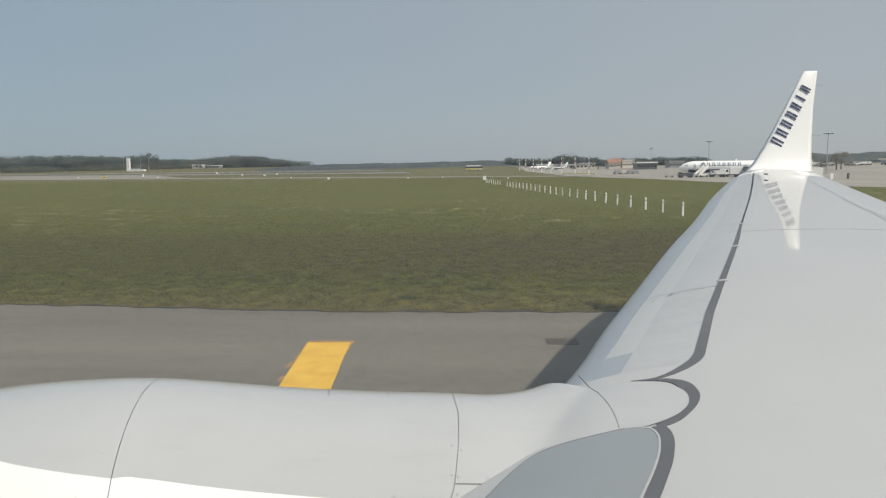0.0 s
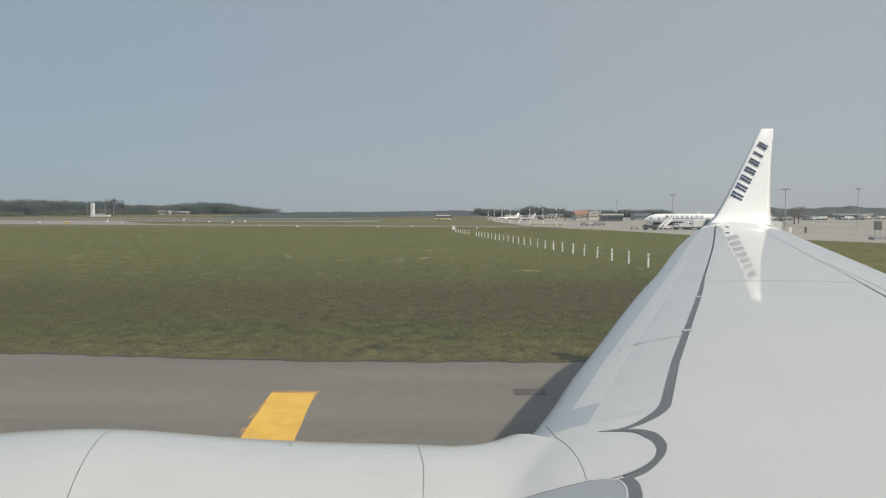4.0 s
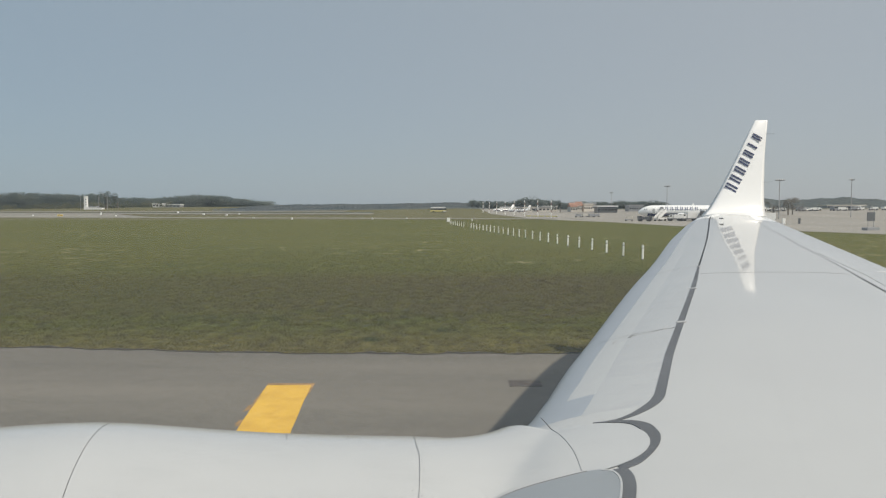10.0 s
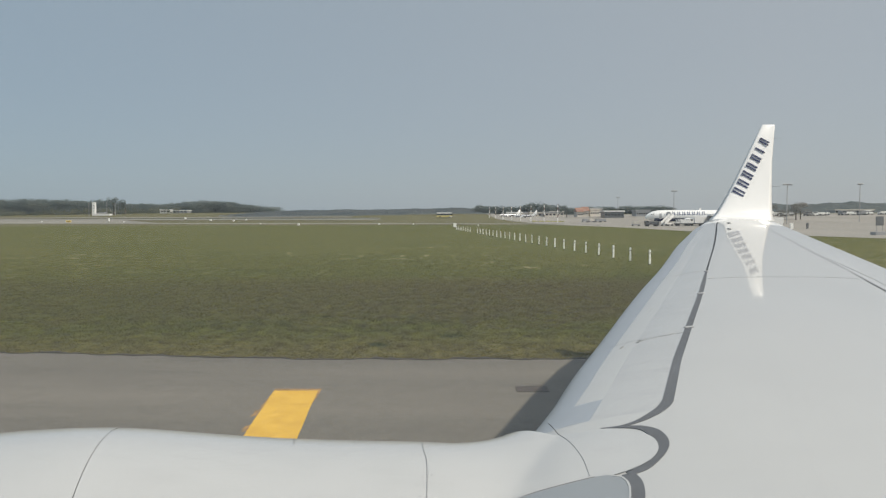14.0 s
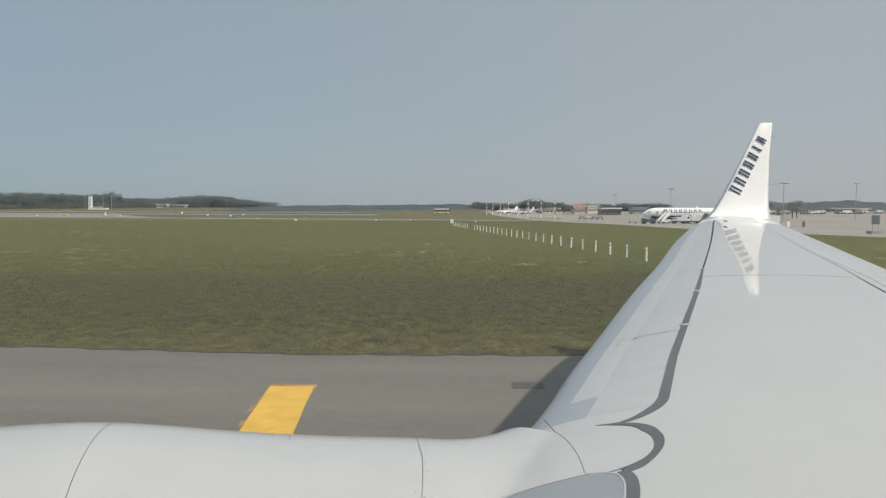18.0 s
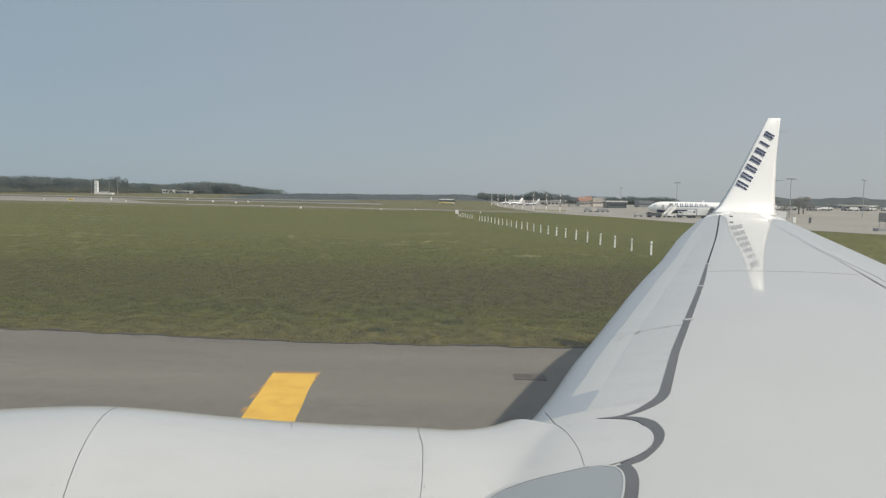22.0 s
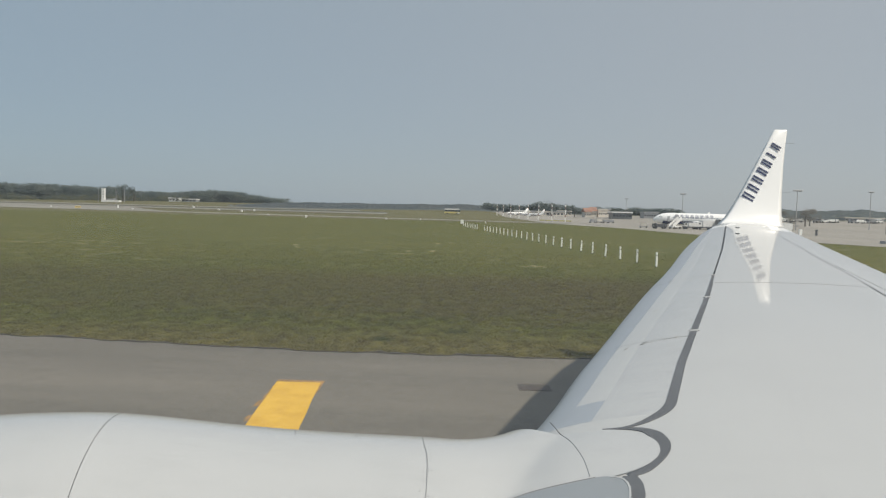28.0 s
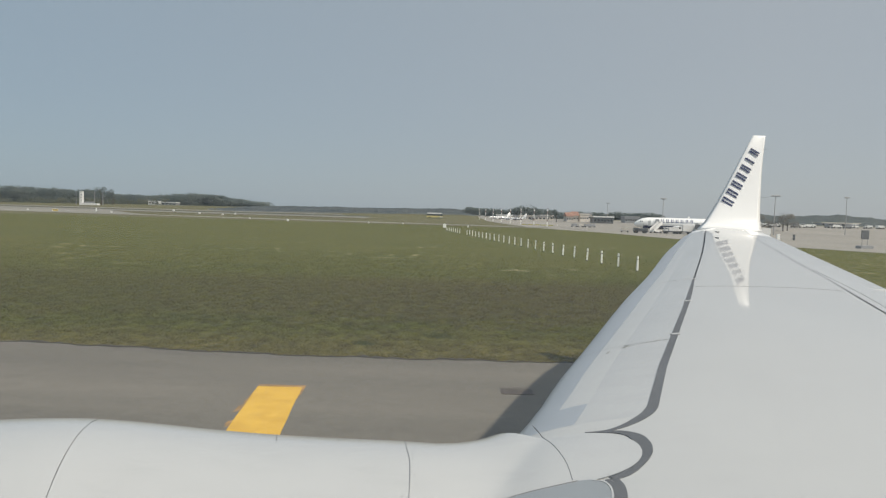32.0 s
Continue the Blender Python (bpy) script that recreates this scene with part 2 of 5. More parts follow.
def grass_mat(name, blade=False):
    m, t, p = shader(name)
    p.inputs["Roughness"].default_value = 0.95
    p.inputs["Specular IOR Level"].default_value = 0.12
    big = noise_node(t, 0.05, 5, 0.6, (0.6, 1.0, 1.0))
    mid = noise_node(t, 0.45, 5, 0.62, (0.7, 0.8, 1.0))
    clump = noise_node(t, 4.6, 6, 0.72, (0.8, 1.0, 1.0))
    far = noise_node(t, 2.1, 6, 0.74, (1.0, 0.36, 1.0))
    fine = noise_node(t, 15.0, 5, 0.8, (1.0, 0.42, 1.0))
    c0 = ramp(t, mid.outputs[0], [(0.30, (0.080, 0.091, 0.014)), (0.5, (0.100, 0.106, 0.019)), (0.72, (0.124, 0.119, 0.028))])
    c1 = ramp(t, big.outputs[0], [(0.35, (0.84, 0.90, 0.82)), (0.65, (1.1, 1.05, 1.06))])
    c = mixed(t, 1.0, c0.outputs[0], c1.outputs[0], "MULTIPLY")
    k2 = ramp(t, clump.outputs[0], [(0.30, (0.58, 0.60, 0.58)), (0.5, (0.97, 0.97, 0.97)), (0.70, (1.34, 1.30, 1.24))])
    k3 = ramp(t, far.outputs[0], [(0.32, (0.58, 0.61, 0.58)), (0.68, (1.34, 1.30, 1.26))])
    tex = mixed(t, 1.0, k2.outputs[0], k3.outputs[0], "MULTIPLY")
    f = ramp(t, fine.outputs[0], [(0.3, (0.52, 0.53, 0.50)), (0.68, (1.40, 1.38, 1.32))])
    tex = mixed(t, 1.0, tex, f.outputs[0], "MULTIPLY")
    # light dry flecks and dark flecks, a hand to an arm across
    fleck = noise_node(t, 2.6, 3, 0.62, (1.0, 0.75, 1.0))
    fk = ramp(t, fleck.outputs[0], [(0.36, (0.60, 0.60, 0.60)), (0.46, (0.95, 0.95, 0.95)), (0.55, (1.0, 1.0, 1.0)), (0.66, (1.34, 1.30, 1.24))])
    tex = mixed(t, 1.0, tex, fk.outputs[0], "MULTIPLY")
    g = t.nodes.new("ShaderNodeNewGeometry")
    if blade:  # each blade has its own tone
        each = ramp(t, g.outputs["Random Per Island"], [(0.0, (0.88, 0.90, 0.78)), (0.6, (1.22, 1.22, 1.16)), (0.88, (1.46, 1.42, 1.34)), (1.0, (2.1, 1.95, 1.95))])
        tex = mixed(t, 1.0, mixed(t, 1.0, k2.outputs[0], fk.outputs[0], "MULTIPLY"), each.outputs[0], "MULTIPLY")
    sx = t.nodes.new("ShaderNodeSeparateXYZ")
    t.links.new(g.outputs["Position"], sx.inputs[0])

    def drift(src, amount, lo, hi, stops):
        """A band across the field whose borders wander with the noise."""
        w = t.nodes.new("ShaderNodeMath")
        w.operation, w.inputs[1].default_value = "MULTIPLY_ADD", amount
        t.links.new(src, w.inputs[0])
        t.links.new(sx.outputs[1], w.inputs[2])
        r = t.nodes.new("ShaderNodeMapRange")
        r.inputs[1].default_value, r.inputs[2].default_value = lo, hi
        t.links.new(w.outputs[0], r.inputs[0])
        return ramp(t, r.outputs[0], [(q, (k, k, k)) for q, k in stops]).outputs[0]

    # yellower, drier turf beside the asphalt
    dry_edge = drift(clump.outputs[0], 5.5, 18.0, 29.0, [(0.26, 0.9), (0.58, 0.0)])
    c = mixed(t, dry_edge, c, (0.140, 0.123, 0.043))
    # a wide strip of thin brown turf further out
    mott = noise_node(t, 1.1, 6, 0.70, (0.7, 0.8, 1.0))
    band = drift(mott.outputs[0], 13.0, 20.0, 60.0, [(0.18, 0), (0.29, 0.9), (0.56, 1), (0.70, 0)])
    mo = ramp(t, mott.outputs[0], [(0.34, (0.45, 0.45, 0.45)), (0.58, (1, 1, 1))])
    bandm = mixed(t, 1.0, band, mo.outputs[0], "MULTIPLY")
    across = t.nodes.new("ShaderNodeMapRange")
    across.inputs[1].default_value, across.inputs[2].default_value, across.inputs[3].default_value = -16.0, 2.0, 0.50
    t.links.new(sx.outputs[0], across.inputs[0])
    bandm = mixed(t, 1.0, bandm, across.outputs[0], "MULTIPLY")
    c = mixed(t, bandm, c, (0.082, 0.071, 0.027))
    c = mixed(t, 1.0, c, tex, "MULTIPLY")
    # thin dry stalks scattered through the turf
    stalk = noise_node(t, 9.0, 3, 0.6, (0.8, 0.5, 1.0))
    st = ramp(t, stalk.outputs[0], [(0.57, (0, 0, 0)), (0.66, (0.62, 0.62, 0.62))])
    c = mixed(t, st.outputs[0], c, (0.235, 0.205, 0.105))
    # drier brown grass beyond the runway
    beyond = drift(big.outputs[0], 40.0, 280.0, 340.0, [(0.1, 0.0), (0.6, 0.8)])
    c = mixed(t, beyond, c, (0.135, 0.125, 0.068))
    # patches of dry straw, thickest further out
    dry = noise_node(t, 1.3, 6, 0.70, (0.8, 0.30, 1.0))
    d = ramp(t, dry.outputs[0], [(0.545, (0, 0, 0)), (0.62, (0.9, 0.9, 0.9))])
    nest = noise_node(t, 0.06, 3, 0.6, (0.7, 1.0, 1.0))
    ne = ramp(t, nest.outputs[0], [(0.45, (0.18, 0.18, 0.18)), (0.60, (1, 1, 1))])
    dd = mixed(t, 1.0, d.outputs[0], ne.outputs[0], "MULTIPLY")
    out = t.nodes.new("ShaderNodeMapRange")
    out.inputs[1].default_value, out.inputs[2].default_value, out.inputs[3].default_value = 32.0, 52.0, 0.06
    t.links.new(sx.outputs[1], out.inputs[0])
    dd = mixed(t, 1.0, dd, out.outputs[0], "MULTIPLY")
    c = mixed(t, dd, c, (0.33, 0.29, 0.155))
    t.links.new(c, p.inputs["Base Color"])
    if blade:
        lit_through(t, p, c, 0.45)
    else:
        bumped(t, p, fine.outputs[0], 0.5, 0.04)
    return m


def asphalt_mat():
    m, t, p = shader("taxiway_asphalt")
    p.inputs["Roughness"].default_value = 0.9
    p.inputs["Specular IOR Level"].default_value = 0.25
    a = noise_node(t, 60.0, 5, 0.7)
    b = noise_node(t, 0.5, 6, 0.65, (0.12, 1.0, 1.0))
    d = noise_node(t, 3.0, 5, 0.7)
    c = ramp(t, b.outputs[0], [(0.3, (0.150, 0.139, 0.118)), (0.7, (0.212, 0.194, 0.164))])
    f = ramp(t, a.outputs[0], [(0.3, (0.68, 0.68, 0.68)), (0.6, (1.05, 1.05, 1.05)), (0.75, (1.5, 1.48, 1.42))])
    e = ramp(t, d.outputs[0], [(0.3, (0.88, 0.88, 0.88)), (0.6, (1.02, 1.02, 1.02))])
    k = noise_node(t, 13.0, 4, 0.8)
    e2 = ramp(t, k.outputs[0], [(0.32, (0.84, 0.84, 0.83)), (0.5, (1.0, 1.0, 1.0)), (0.68, (1.17, 1.16, 1.13))])
    cc = mixed(t, 1.0, mixed(t, 1.0, c.outputs[0], f.outputs[0], "MULTIPLY"), mixed(t, 1.0, e.outputs[0], e2.outputs[0], "MULTIPLY"), "MULTIPLY")
    t.links.new(cc, p.inputs["Base Color"])
    bumped(t, p, a.outputs[0], 0.5, 0.006)
    return m


def yellow_mat():
    m, t, p = shader("worn_yellow_marking")
    p.inputs["Roughness"].default_value = 0.75
    a, b = noise_node(t, 14.0, 6, 0.7), noise_node(t, 2.2, 5, 0.65)
    c = ramp(t, b.outputs[0], [(0.3, (0.62, 0.36, 0.035)), (0.7, (0.78, 0.48, 0.06))])
    w = ramp(t, a.outputs[0], [(0.30, (0.6, 0.55, 0.5)), (0.42, (1, 1, 1))])
    t.links.new(mixed(t, 1.0, c.outputs[0], w.outputs[0], "MULTIPLY"), p.inputs["Base Color"])
    bumped(t, p, a.outputs[0], 0.4, 0.004)
    return m


M_OLDYELLOW = stuff_mat("browned_old_marking", (0.36, 0.215, 0.085), 0.85, 0, 22, 3, 0.35)


def pane_mat():
    """Scratched, slightly dusty acrylic: nearly clear, with a thin milky veil."""
    m = bpy.data.materials.new("scuffed_acrylic")
    m.use_nodes = True
    t = m.node_tree
    t.nodes.clear()
    tr, tl = t.nodes.new("ShaderNodeBsdfTransparent"), t.nodes.new("ShaderNodeBsdfTranslucent")
    tl.inputs["Color"].default_value = (0.93, 0.96, 1.0, 1)
    mx, o = t.nodes.new("ShaderNodeMixShader"), t.nodes.new("ShaderNodeOutputMaterial")
    mx.inputs[0].default_value = 0.12
    t.links.new(tr.outputs[0], mx.inputs[1])
    t.links.new(tl.outputs[0], mx.inputs[2])
    t.links.new(mx.outputs[0], o.inputs["Surface"])
    return m


M_BLADE = grass_mat("grass_blades", True)
M_GRASS, M_ASPHALT, M_YELLOW, M_PANE = grass_mat("airfield_grass"), asphalt_mat(), yellow_mat(), pane_mat()


# ---------------------------------------------------------------- mesh helpers
def add(name, verts, faces, mat, parent=None, label="", smooth=False, mats=None, idx=None):
    me = bpy.data.meshes.new(name)
    me.from_pydata([tuple(v) for v in verts], [], faces)
    for mm in mats or [mat]:
        me.materials.append(mm)
    if idx is not None:
        me.polygons.foreach_set("material_index", idx)
    if smooth:
        me.polygons.foreach_set("use_smooth", [True] * len(me.polygons))
    me.update()
    ob = new(name, me)
    if parent is not None:
        ob.parent = parent
    if label:
        ob["label"] = label
    return ob


def part(name, bm, mat, parent, label="", smooth=False):
    me = bpy.data.meshes.new(name)
    if smooth:
        for fc in bm.faces:
            fc.smooth = True
    bm.to_mesh(me)
    bm.free()
    me.materials.append(mat)
    ob = new(name, me)
    ob.parent = parent
    if label:
        ob["label"] = label
    return ob


def thing(name, x, y, z, label, category, group="", rz=0, kind=""):
    e = new(name)
    e.empty_display_size = 0.3
    e.matrix_basis = pose(x, y, z, 0, 0, rz)
    return tagged(e, label, category, group, kind)


def box_bm(size, at=(0, 0, 0), bevel=0.0, bm=None, rot=None):
    own = bm is None
    bm = bm or bmesh.new()
    m = Matrix.Translation(at) @ (rot or Matrix()) @ Matrix.Diagonal((*size, 1))
    r = bmesh.ops.create_cube(bm, size=1.0, matrix=m)
    if bevel and own:
        bmesh.ops.bevel(bm, geom=bm.edges[:], offset=bevel, segments=2, affect="EDGES")
    return bm


def rod_bm(a, b, r0, r1=None, seg=8, bm=None, caps=True):
    bm = bm or bmesh.new()
    a, b = Vector(a), Vector(b)
    d = b - a
    m = Matrix.Translation((a + b) / 2) @ d.to_track_quat("Z", "Y").to_matrix().to_4x4()
    bmesh.ops.create_cone(bm, cap_ends=caps, segments=seg, radius1=r0, radius2=r0 if r1 is None else r1, depth=d.length, matrix=m)
    return bm


def sheet(fn, us, vs):
    """Vertices and faces of a surface fn(u, v)."""
    verts = [fn(u, v) for u in us for v in vs]
    n = len(vs)
    faces = [(i * n + j, (i + 1) * n + j, (i + 1) * n + j + 1, i * n + j + 1) for i in range(len(us) - 1) for j in range(n - 1)]
    return verts, faces


def lin(a, b, n):
    return [a + (b - a) * i / (n - 1) for i in range(n)]


def smooth01(a, b, x):
    q = min(1.0, max(0.0, (x - a) / (b - a)))
    return q * q * (3 - 2 * q)


def loft(rings, close=True):
    """Vertices and faces through closed rings of equal count."""
    n = len(rings[0])
    verts = [p for r in rings for p in r]
    faces = []
    for i in range(len(rings) - 1):
        for j in range(n):
            k2 = (j + 1) % n
            faces.append((i * n + j, i * n + k2, (i + 1) * n + k2, (i + 1) * n + j))
    if close:
        faces.append(tuple(range(n))[::-1])
        faces.append(tuple(range((len(rings) - 1) * n, len(rings) * n)))
    return verts, faces


# ---------------------------------------------------------------- ground
def rise(x, y):
    """The airfield is level near the taxiway and climbs gently beyond the runway."""
    d = y + 0.4 * x
    c = lambda a, b: min(1.0, max(0.0, (d - a) / (b - a)))
    return (2.2 * c(292, 360) + 5.2 * c(360, 520) + 2.5 * c(520, 1520)) * (1 - 0.35 * smooth01(8, 50, x))


def spread(lo, hi, near, n):
    """Coordinates that are dense near zero and sparse far off."""
    k = math.asinh(hi / near), math.asinh(lo / near)
    return [near * math.sinh(k[1] + (k[0] - k[1]) * i / (n - 1)) for i in range(n)]


v, fcs = sheet(lambda x, y: (x, y, rise(x, y) - 0.0), spread(-4600, 4600, 60, 150), spread(-1500, 4700, 60, 150))
fcs = [q[::-1] for q in fcs]
ground = tagged(add("ground", v, fcs, M_GRASS, smooth=True), "airfield grass, olive green with dry straw patches", "grass", kind="structure")


def edge_y(x):
    w = 17.0 + 1.0 * smooth01(-2, -14, x) + 0.05 * math.sin(x * 2.3) + 0.04 * math.sin(x * 5.7 + 1)
    return w + 0.05 * noise.noise((x * 3.1, 0, 0)) + 0.035 * noise.noise((x * 9.0, 4, 0))


v, fcs = [], []
xs = lin(-420, -40, 40) + lin(-39.7, 20, 420) + lin(21, 420, 40)
for x in xs:
    v += [(x, -48, 0.012), (x, edge_y(x) - 0.1, 0.012), (x, edge_y(x), 0.002)]
for i in range(len(xs) - 1):
    a = i * 3
    fcs += [(a, a + 3, a + 4, a + 1), (a + 1, a + 4, a + 5, a + 2)]
taxiway = tagged(add("taxiway", v, fcs, M_ASPHALT), "grey weathered asphalt taxiway beside the grass", "taxiway", kind="structure")

# crumbling dark lip of soil where the turf meets the asphalt
v, fcs = [], []
xs = lin(-60, 30, 900)
for x in xs:
    w = 0.06 + 0.24 * max(0.0, 0.25 + 1.2 * noise.noise((x * 0.9, 5, 0)) + 0.8 * noise.noise((x * 5.1, 5, 0)))
    e = edge_y(x) - 0.05
    v += [(x, e, 0.004), (x, e + 0.25 * w, 0.020 + 0.05 * w), (x, e + 0.7 * w, 0.022 + 0.05 * w), (x, e + w, 0.001)]
for i in range(len(xs) - 1):
    fcs += [(4 * i + k, 4 * i + 4 + k, 4 * i + 5 + k, 4 * i + 1 + k) for k in range(3)]
tagged(add("turf_lip", v, fcs, M_SOILSHADE), "thin dark lip of soil between turf and asphalt", "soil", kind="structure")

for y, w in ((14.32, 0.045), (14.75, 0.06), (10.2, 0.02), (15.75, 0.014)):
    v, fcs = [], []
    xs = lin(-60, 30, 240)
    for x in xs:
        o = 0.03 * noise.noise((x * 0.7, y, 0)) + 0.012 * noise.noise((x * 4, y, 3))
        hw = w * (0.5 + 0.5 * noise.noise((x * 1.3, y, 9)) ** 2)
        v += [(x, y + o - hw, 0.0135), (x, y + o + hw, 0.0135)]
    fcs = [(2 * i, 2 * i + 2, 2 * i + 3, 2 * i + 1) for i in range(len(xs) - 1)]
    tagged(add("asphalt_joint", v, fcs, M_JOINT, taxiway), "")

# runway, its dark verge and a second paved strip, laid on the rising ground
def strip(name, mat, x0, x1, d0, d1, label, lift=0.06, taper=None):
    def at(x, q):
        e = d1 if taper is None else d0 + (d1 - d0) * max(0.13, smooth01(taper, taper - 110, x))
        y = d0 + (e - d0) * q - 0.4 * x
        return (x, y, rise(x, y) + lift)
    vv, ff = sheet(at, lin(x0, x1, 90), lin(0, 1, 8))
    return tagged(add(name, vv, [q[::-1] for q in ff], mat), label, "runway", kind="structure")


strip("runway", M_RUNWAY, -1500, 46, 291, 360, "pale grey runway crossing beyond the grass", 0.22, taper=-130)
strip("runway_lane", M_RUNWAY, -236, -38, 343, 360, "pale paved lane branching off the runway", 0.25)
strip("runway_verge", M_VERGE, -1500, -40, 362, 380, "dark band of turf along the runway", 0.08)
strip("far_taxiway", M_RUNWAY, -1500, -60, 388, 402, "narrow pale paved strip behind the runway", 0.1)

# apron: a concrete field with a bent near edge
def apron_near(x):
    pts = [(24, 352), (31, 318), (38, 285), (45, 250), (52, 205), (53, 160), (58, 125), (66, 100), (90, 70), (140, 40), (420, -60)]
    for (xa, ya), (xb, yb) in zip(pts, pts[1:]):
        if xa <= x <= xb:
            return ya + (yb - ya) * (x - xa) / (xb - xa)
    return pts[-1][1]


v, fcs = sheet(lambda x, q: (x, (yy := apron_near(x) + q * (620 - 0.35 * x - apron_near(x))), rise(x, yy) + 0.05),
               lin(24, 70, 50) + lin(74, 420, 40), [0, .03, .08, .15, .25, .35, .45, .55, .65, .75, .85, .93, 1])
apron = tagged(add("apron", v, [q[::-1] for q in fcs], M_APRON), "pale beige concrete apron with parked aircraft and vehicles", "apron", kind="structure")


# yellow dashes on the taxiway
def yellow_dash(x, y0, y1, lean):
    n = 16
    vv, ff = [], []
    for i in range(n + 1):
        q = i / n
        y = y0 + (y1 - y0) * q
        xc = x + lean * (y - y1)
        j = 0.02 * noise.noise((y * 4, x, 0)), 0.02 * noise.noise((y * 4, x, 7))
        vv += [(xc - 0.45 + j[0], y, 0.0165), (xc + 0.45 + j[1], y, 0.0165), (xc - 0.45 + j[0], y, 0.010), (xc + 0.45 + j[1], y, 0.010)]
    for i in range(n):
        a = i * 4
        ff += [(a, a + 1, a + 5, a + 4), (a, a + 4, a + 6, a + 2), (a + 1, a + 3, a + 7, a + 5)]
    ff += [(4 * n, 4 * n + 1, 4 * n + 3, 4 * n + 2)]
    old, of = [], []  # a browner old coat that shows past the end and one side
    for i in range(13):
        y = y1 + 0.17 - 1.6 * i / 12
        xc = x + lean * (y - y1)
        g = 0.03 + 0.09 * abs(noise.noise((y * 5, x, 3))), 0.06 + 0.22 * abs(noise.noise((y * 6, x, 9)))
        old += [(xc - 0.45 - g[0] * (i / 12), y + 0.04 * noise.noise((i * 3.1, 2, x)), 0.0140), (xc + 0.45 + g[1] * max(0.0, 1 - i / 9), y, 0.0140)]
    of = [(2 * i, 2 * i + 2, 2 * i + 3, 2 * i + 1) for i in range(12)]
    for k in range(10):  # flakes of it along one side
        y = y1 - 0.3 - 4.5 * random.random()
        xa = x - 0.46 + lean * (y - y1) - 0.07 * random.random() ** 2
        w, h = 0.02 + 0.05 * random.random(), 0.05 + 0.16 * random.random()
        b = len(old)
        zf = 0.0143 + 0.0002 * k
        old += [(xa - w, y - h, zf), (xa + w * 0.6, y - h * 0.4, zf), (xa + w, y + h, zf), (xa - w * 0.7, y + h * 0.6, zf)]
        of.append((b, b + 1, b + 2, b + 3))
    tagged(add("faded_marking", old, of, M_OLDYELLOW), "browned remains of an older yellow coat", "marking", kind="structure")
    return tagged(add("taxiway_marking", vv, ff, M_YELLOW), "worn yellow paint bar across the taxiway shoulder", "marking", "yellow bars on the taxiway", kind="structure")


yellow_dash(-3.20, 6.4, 13.88, -0.085)
yellow_dash(-28.3, 6.4, 14.4, -0.04)


def drain(x, y, rz=0):
    e = thing("drain_grate", x, y, 0.008, "dark cast iron drain grate set in the asphalt", "drain", "drain grates", rz)
    bm = box_bm((0.66, 0.05, 0.02), (0, 0.21, 0.004))
    box_bm((0.66, 0.05, 0.02), (0, -0.21, 0.004), bm=bm)
    box_bm((0.05, 0.37, 0.02), (0.305, 0, 0.004), bm=bm)
    box_bm((0.05, 0.37, 0.02), (-0.305, 0, 0.004), bm=bm)
    part("rim", bm, M_GRATE, e)
    part("pit", box_bm((0.56, 0.37, 0.011), (0, 0, 0.0055)), M_GRATE, e)
    for i in range(9):
        part("bar", box_bm((0.028, 0.37, 0.014), (-0.248 + i * 0.062, 0, 0.007)), M_GRATEBAR, e)
    return e


drain(1.68, 14.0)
drain(-23.4, 14.1)

# ---------------------------------------------------------------- own aircraft: wing, winglet, engine, fuselage
jet = thing("airliner", 2.0, -1.82, 0, "white twin-jet airliner with grey wing and winglet on the taxiway", "airliner")
JET = Matrix.Translation((-2.0, 1.82, 0))


def jpart(name, verts, faces, mat, label="", smooth=True, parent=None, mats=None, idx=None):
    ob = add(name, verts, faces, mat, parent or jet, label, smooth, mats, idx)
    if parent is None:
        ob.matrix_parent_inverse = JET
    return ob


def wing_front(y):
    return 0.585 + (y - 4.2) * 0.4873, 2.36 + (y - 4.2) * 0.1036


def wing_back(y):
    return 7.18 - (15.2 - max(y, 4.5)) * 0.233, 3.44 - (15.2 - y) * 0.09


def half_thick(s, t=0.55):
    s = min(1.0, max(0.0, s))
    return t * (0.2969 * s ** 0.5 - 0.126 * s - 0.3516 * s * s + 0.2843 * s ** 3 - 0.1036 * s ** 4)


HINGE = 0.778


def skin_z(s, y, lower=False):
    (xa, za), (xb, zb) = wing_front(y), wing_back(y)
    tip = smooth01(9.5, 14.0, y)
    h = half_thick(s, 0.55 - 0.17 * smooth01(4.5, 9.0, y) - 0.10 * tip)
    return za + (zb - za) * s + (xb - xa) * (-(0.75 * h) + 0.02 * s * (1 - s) if lower else h + (0.048 - 0.02 * tip) * s * (1 - s))


def wing_pt(s, y, off=0.0, lower=False):
    """A point of the wing at chord share s and span y, off metres above (or below) its skin."""
    xa, xb = wing_front(y)[0], wing_back(y)[0]
    c = xb - xa
    z = skin_z(s, y, lower)
    if not lower and 0.2 < s < HINGE:  # the skin panels are nearly flat from spar to spar
        q = (s - 0.2) / (HINGE - 0.2)
        z += (0.6 * smooth01(5.0, 8.0, y) + 0.4 * smooth01(8.0, 10.5, y)) * (skin_z(0.2, y) * (1 - q) + skin_z(HINGE, y) * q - z)
    droop = (0.225 * smooth01(3.8, 8.8, y) + 0.18 * smooth01(8.6, 12.6, y) * (1 - 0.5 * smooth01(14.2, 15.2, y)) - 0.065 * smooth01(4.9, 3.9, y) * smooth01(2.9, 3.5, y)) * max(0.0, 1 - s / 0.16) ** 1.3
    return (xa + c * s - droop, y, z - 0.25 * droop + (-off if lower else off))


def on_wing(x, y, off=0.0):
    xa, xb = wing_front(y)[0], wing_back(y)[0]
    return wing_pt((x - xa) / (xb - xa), y, off)


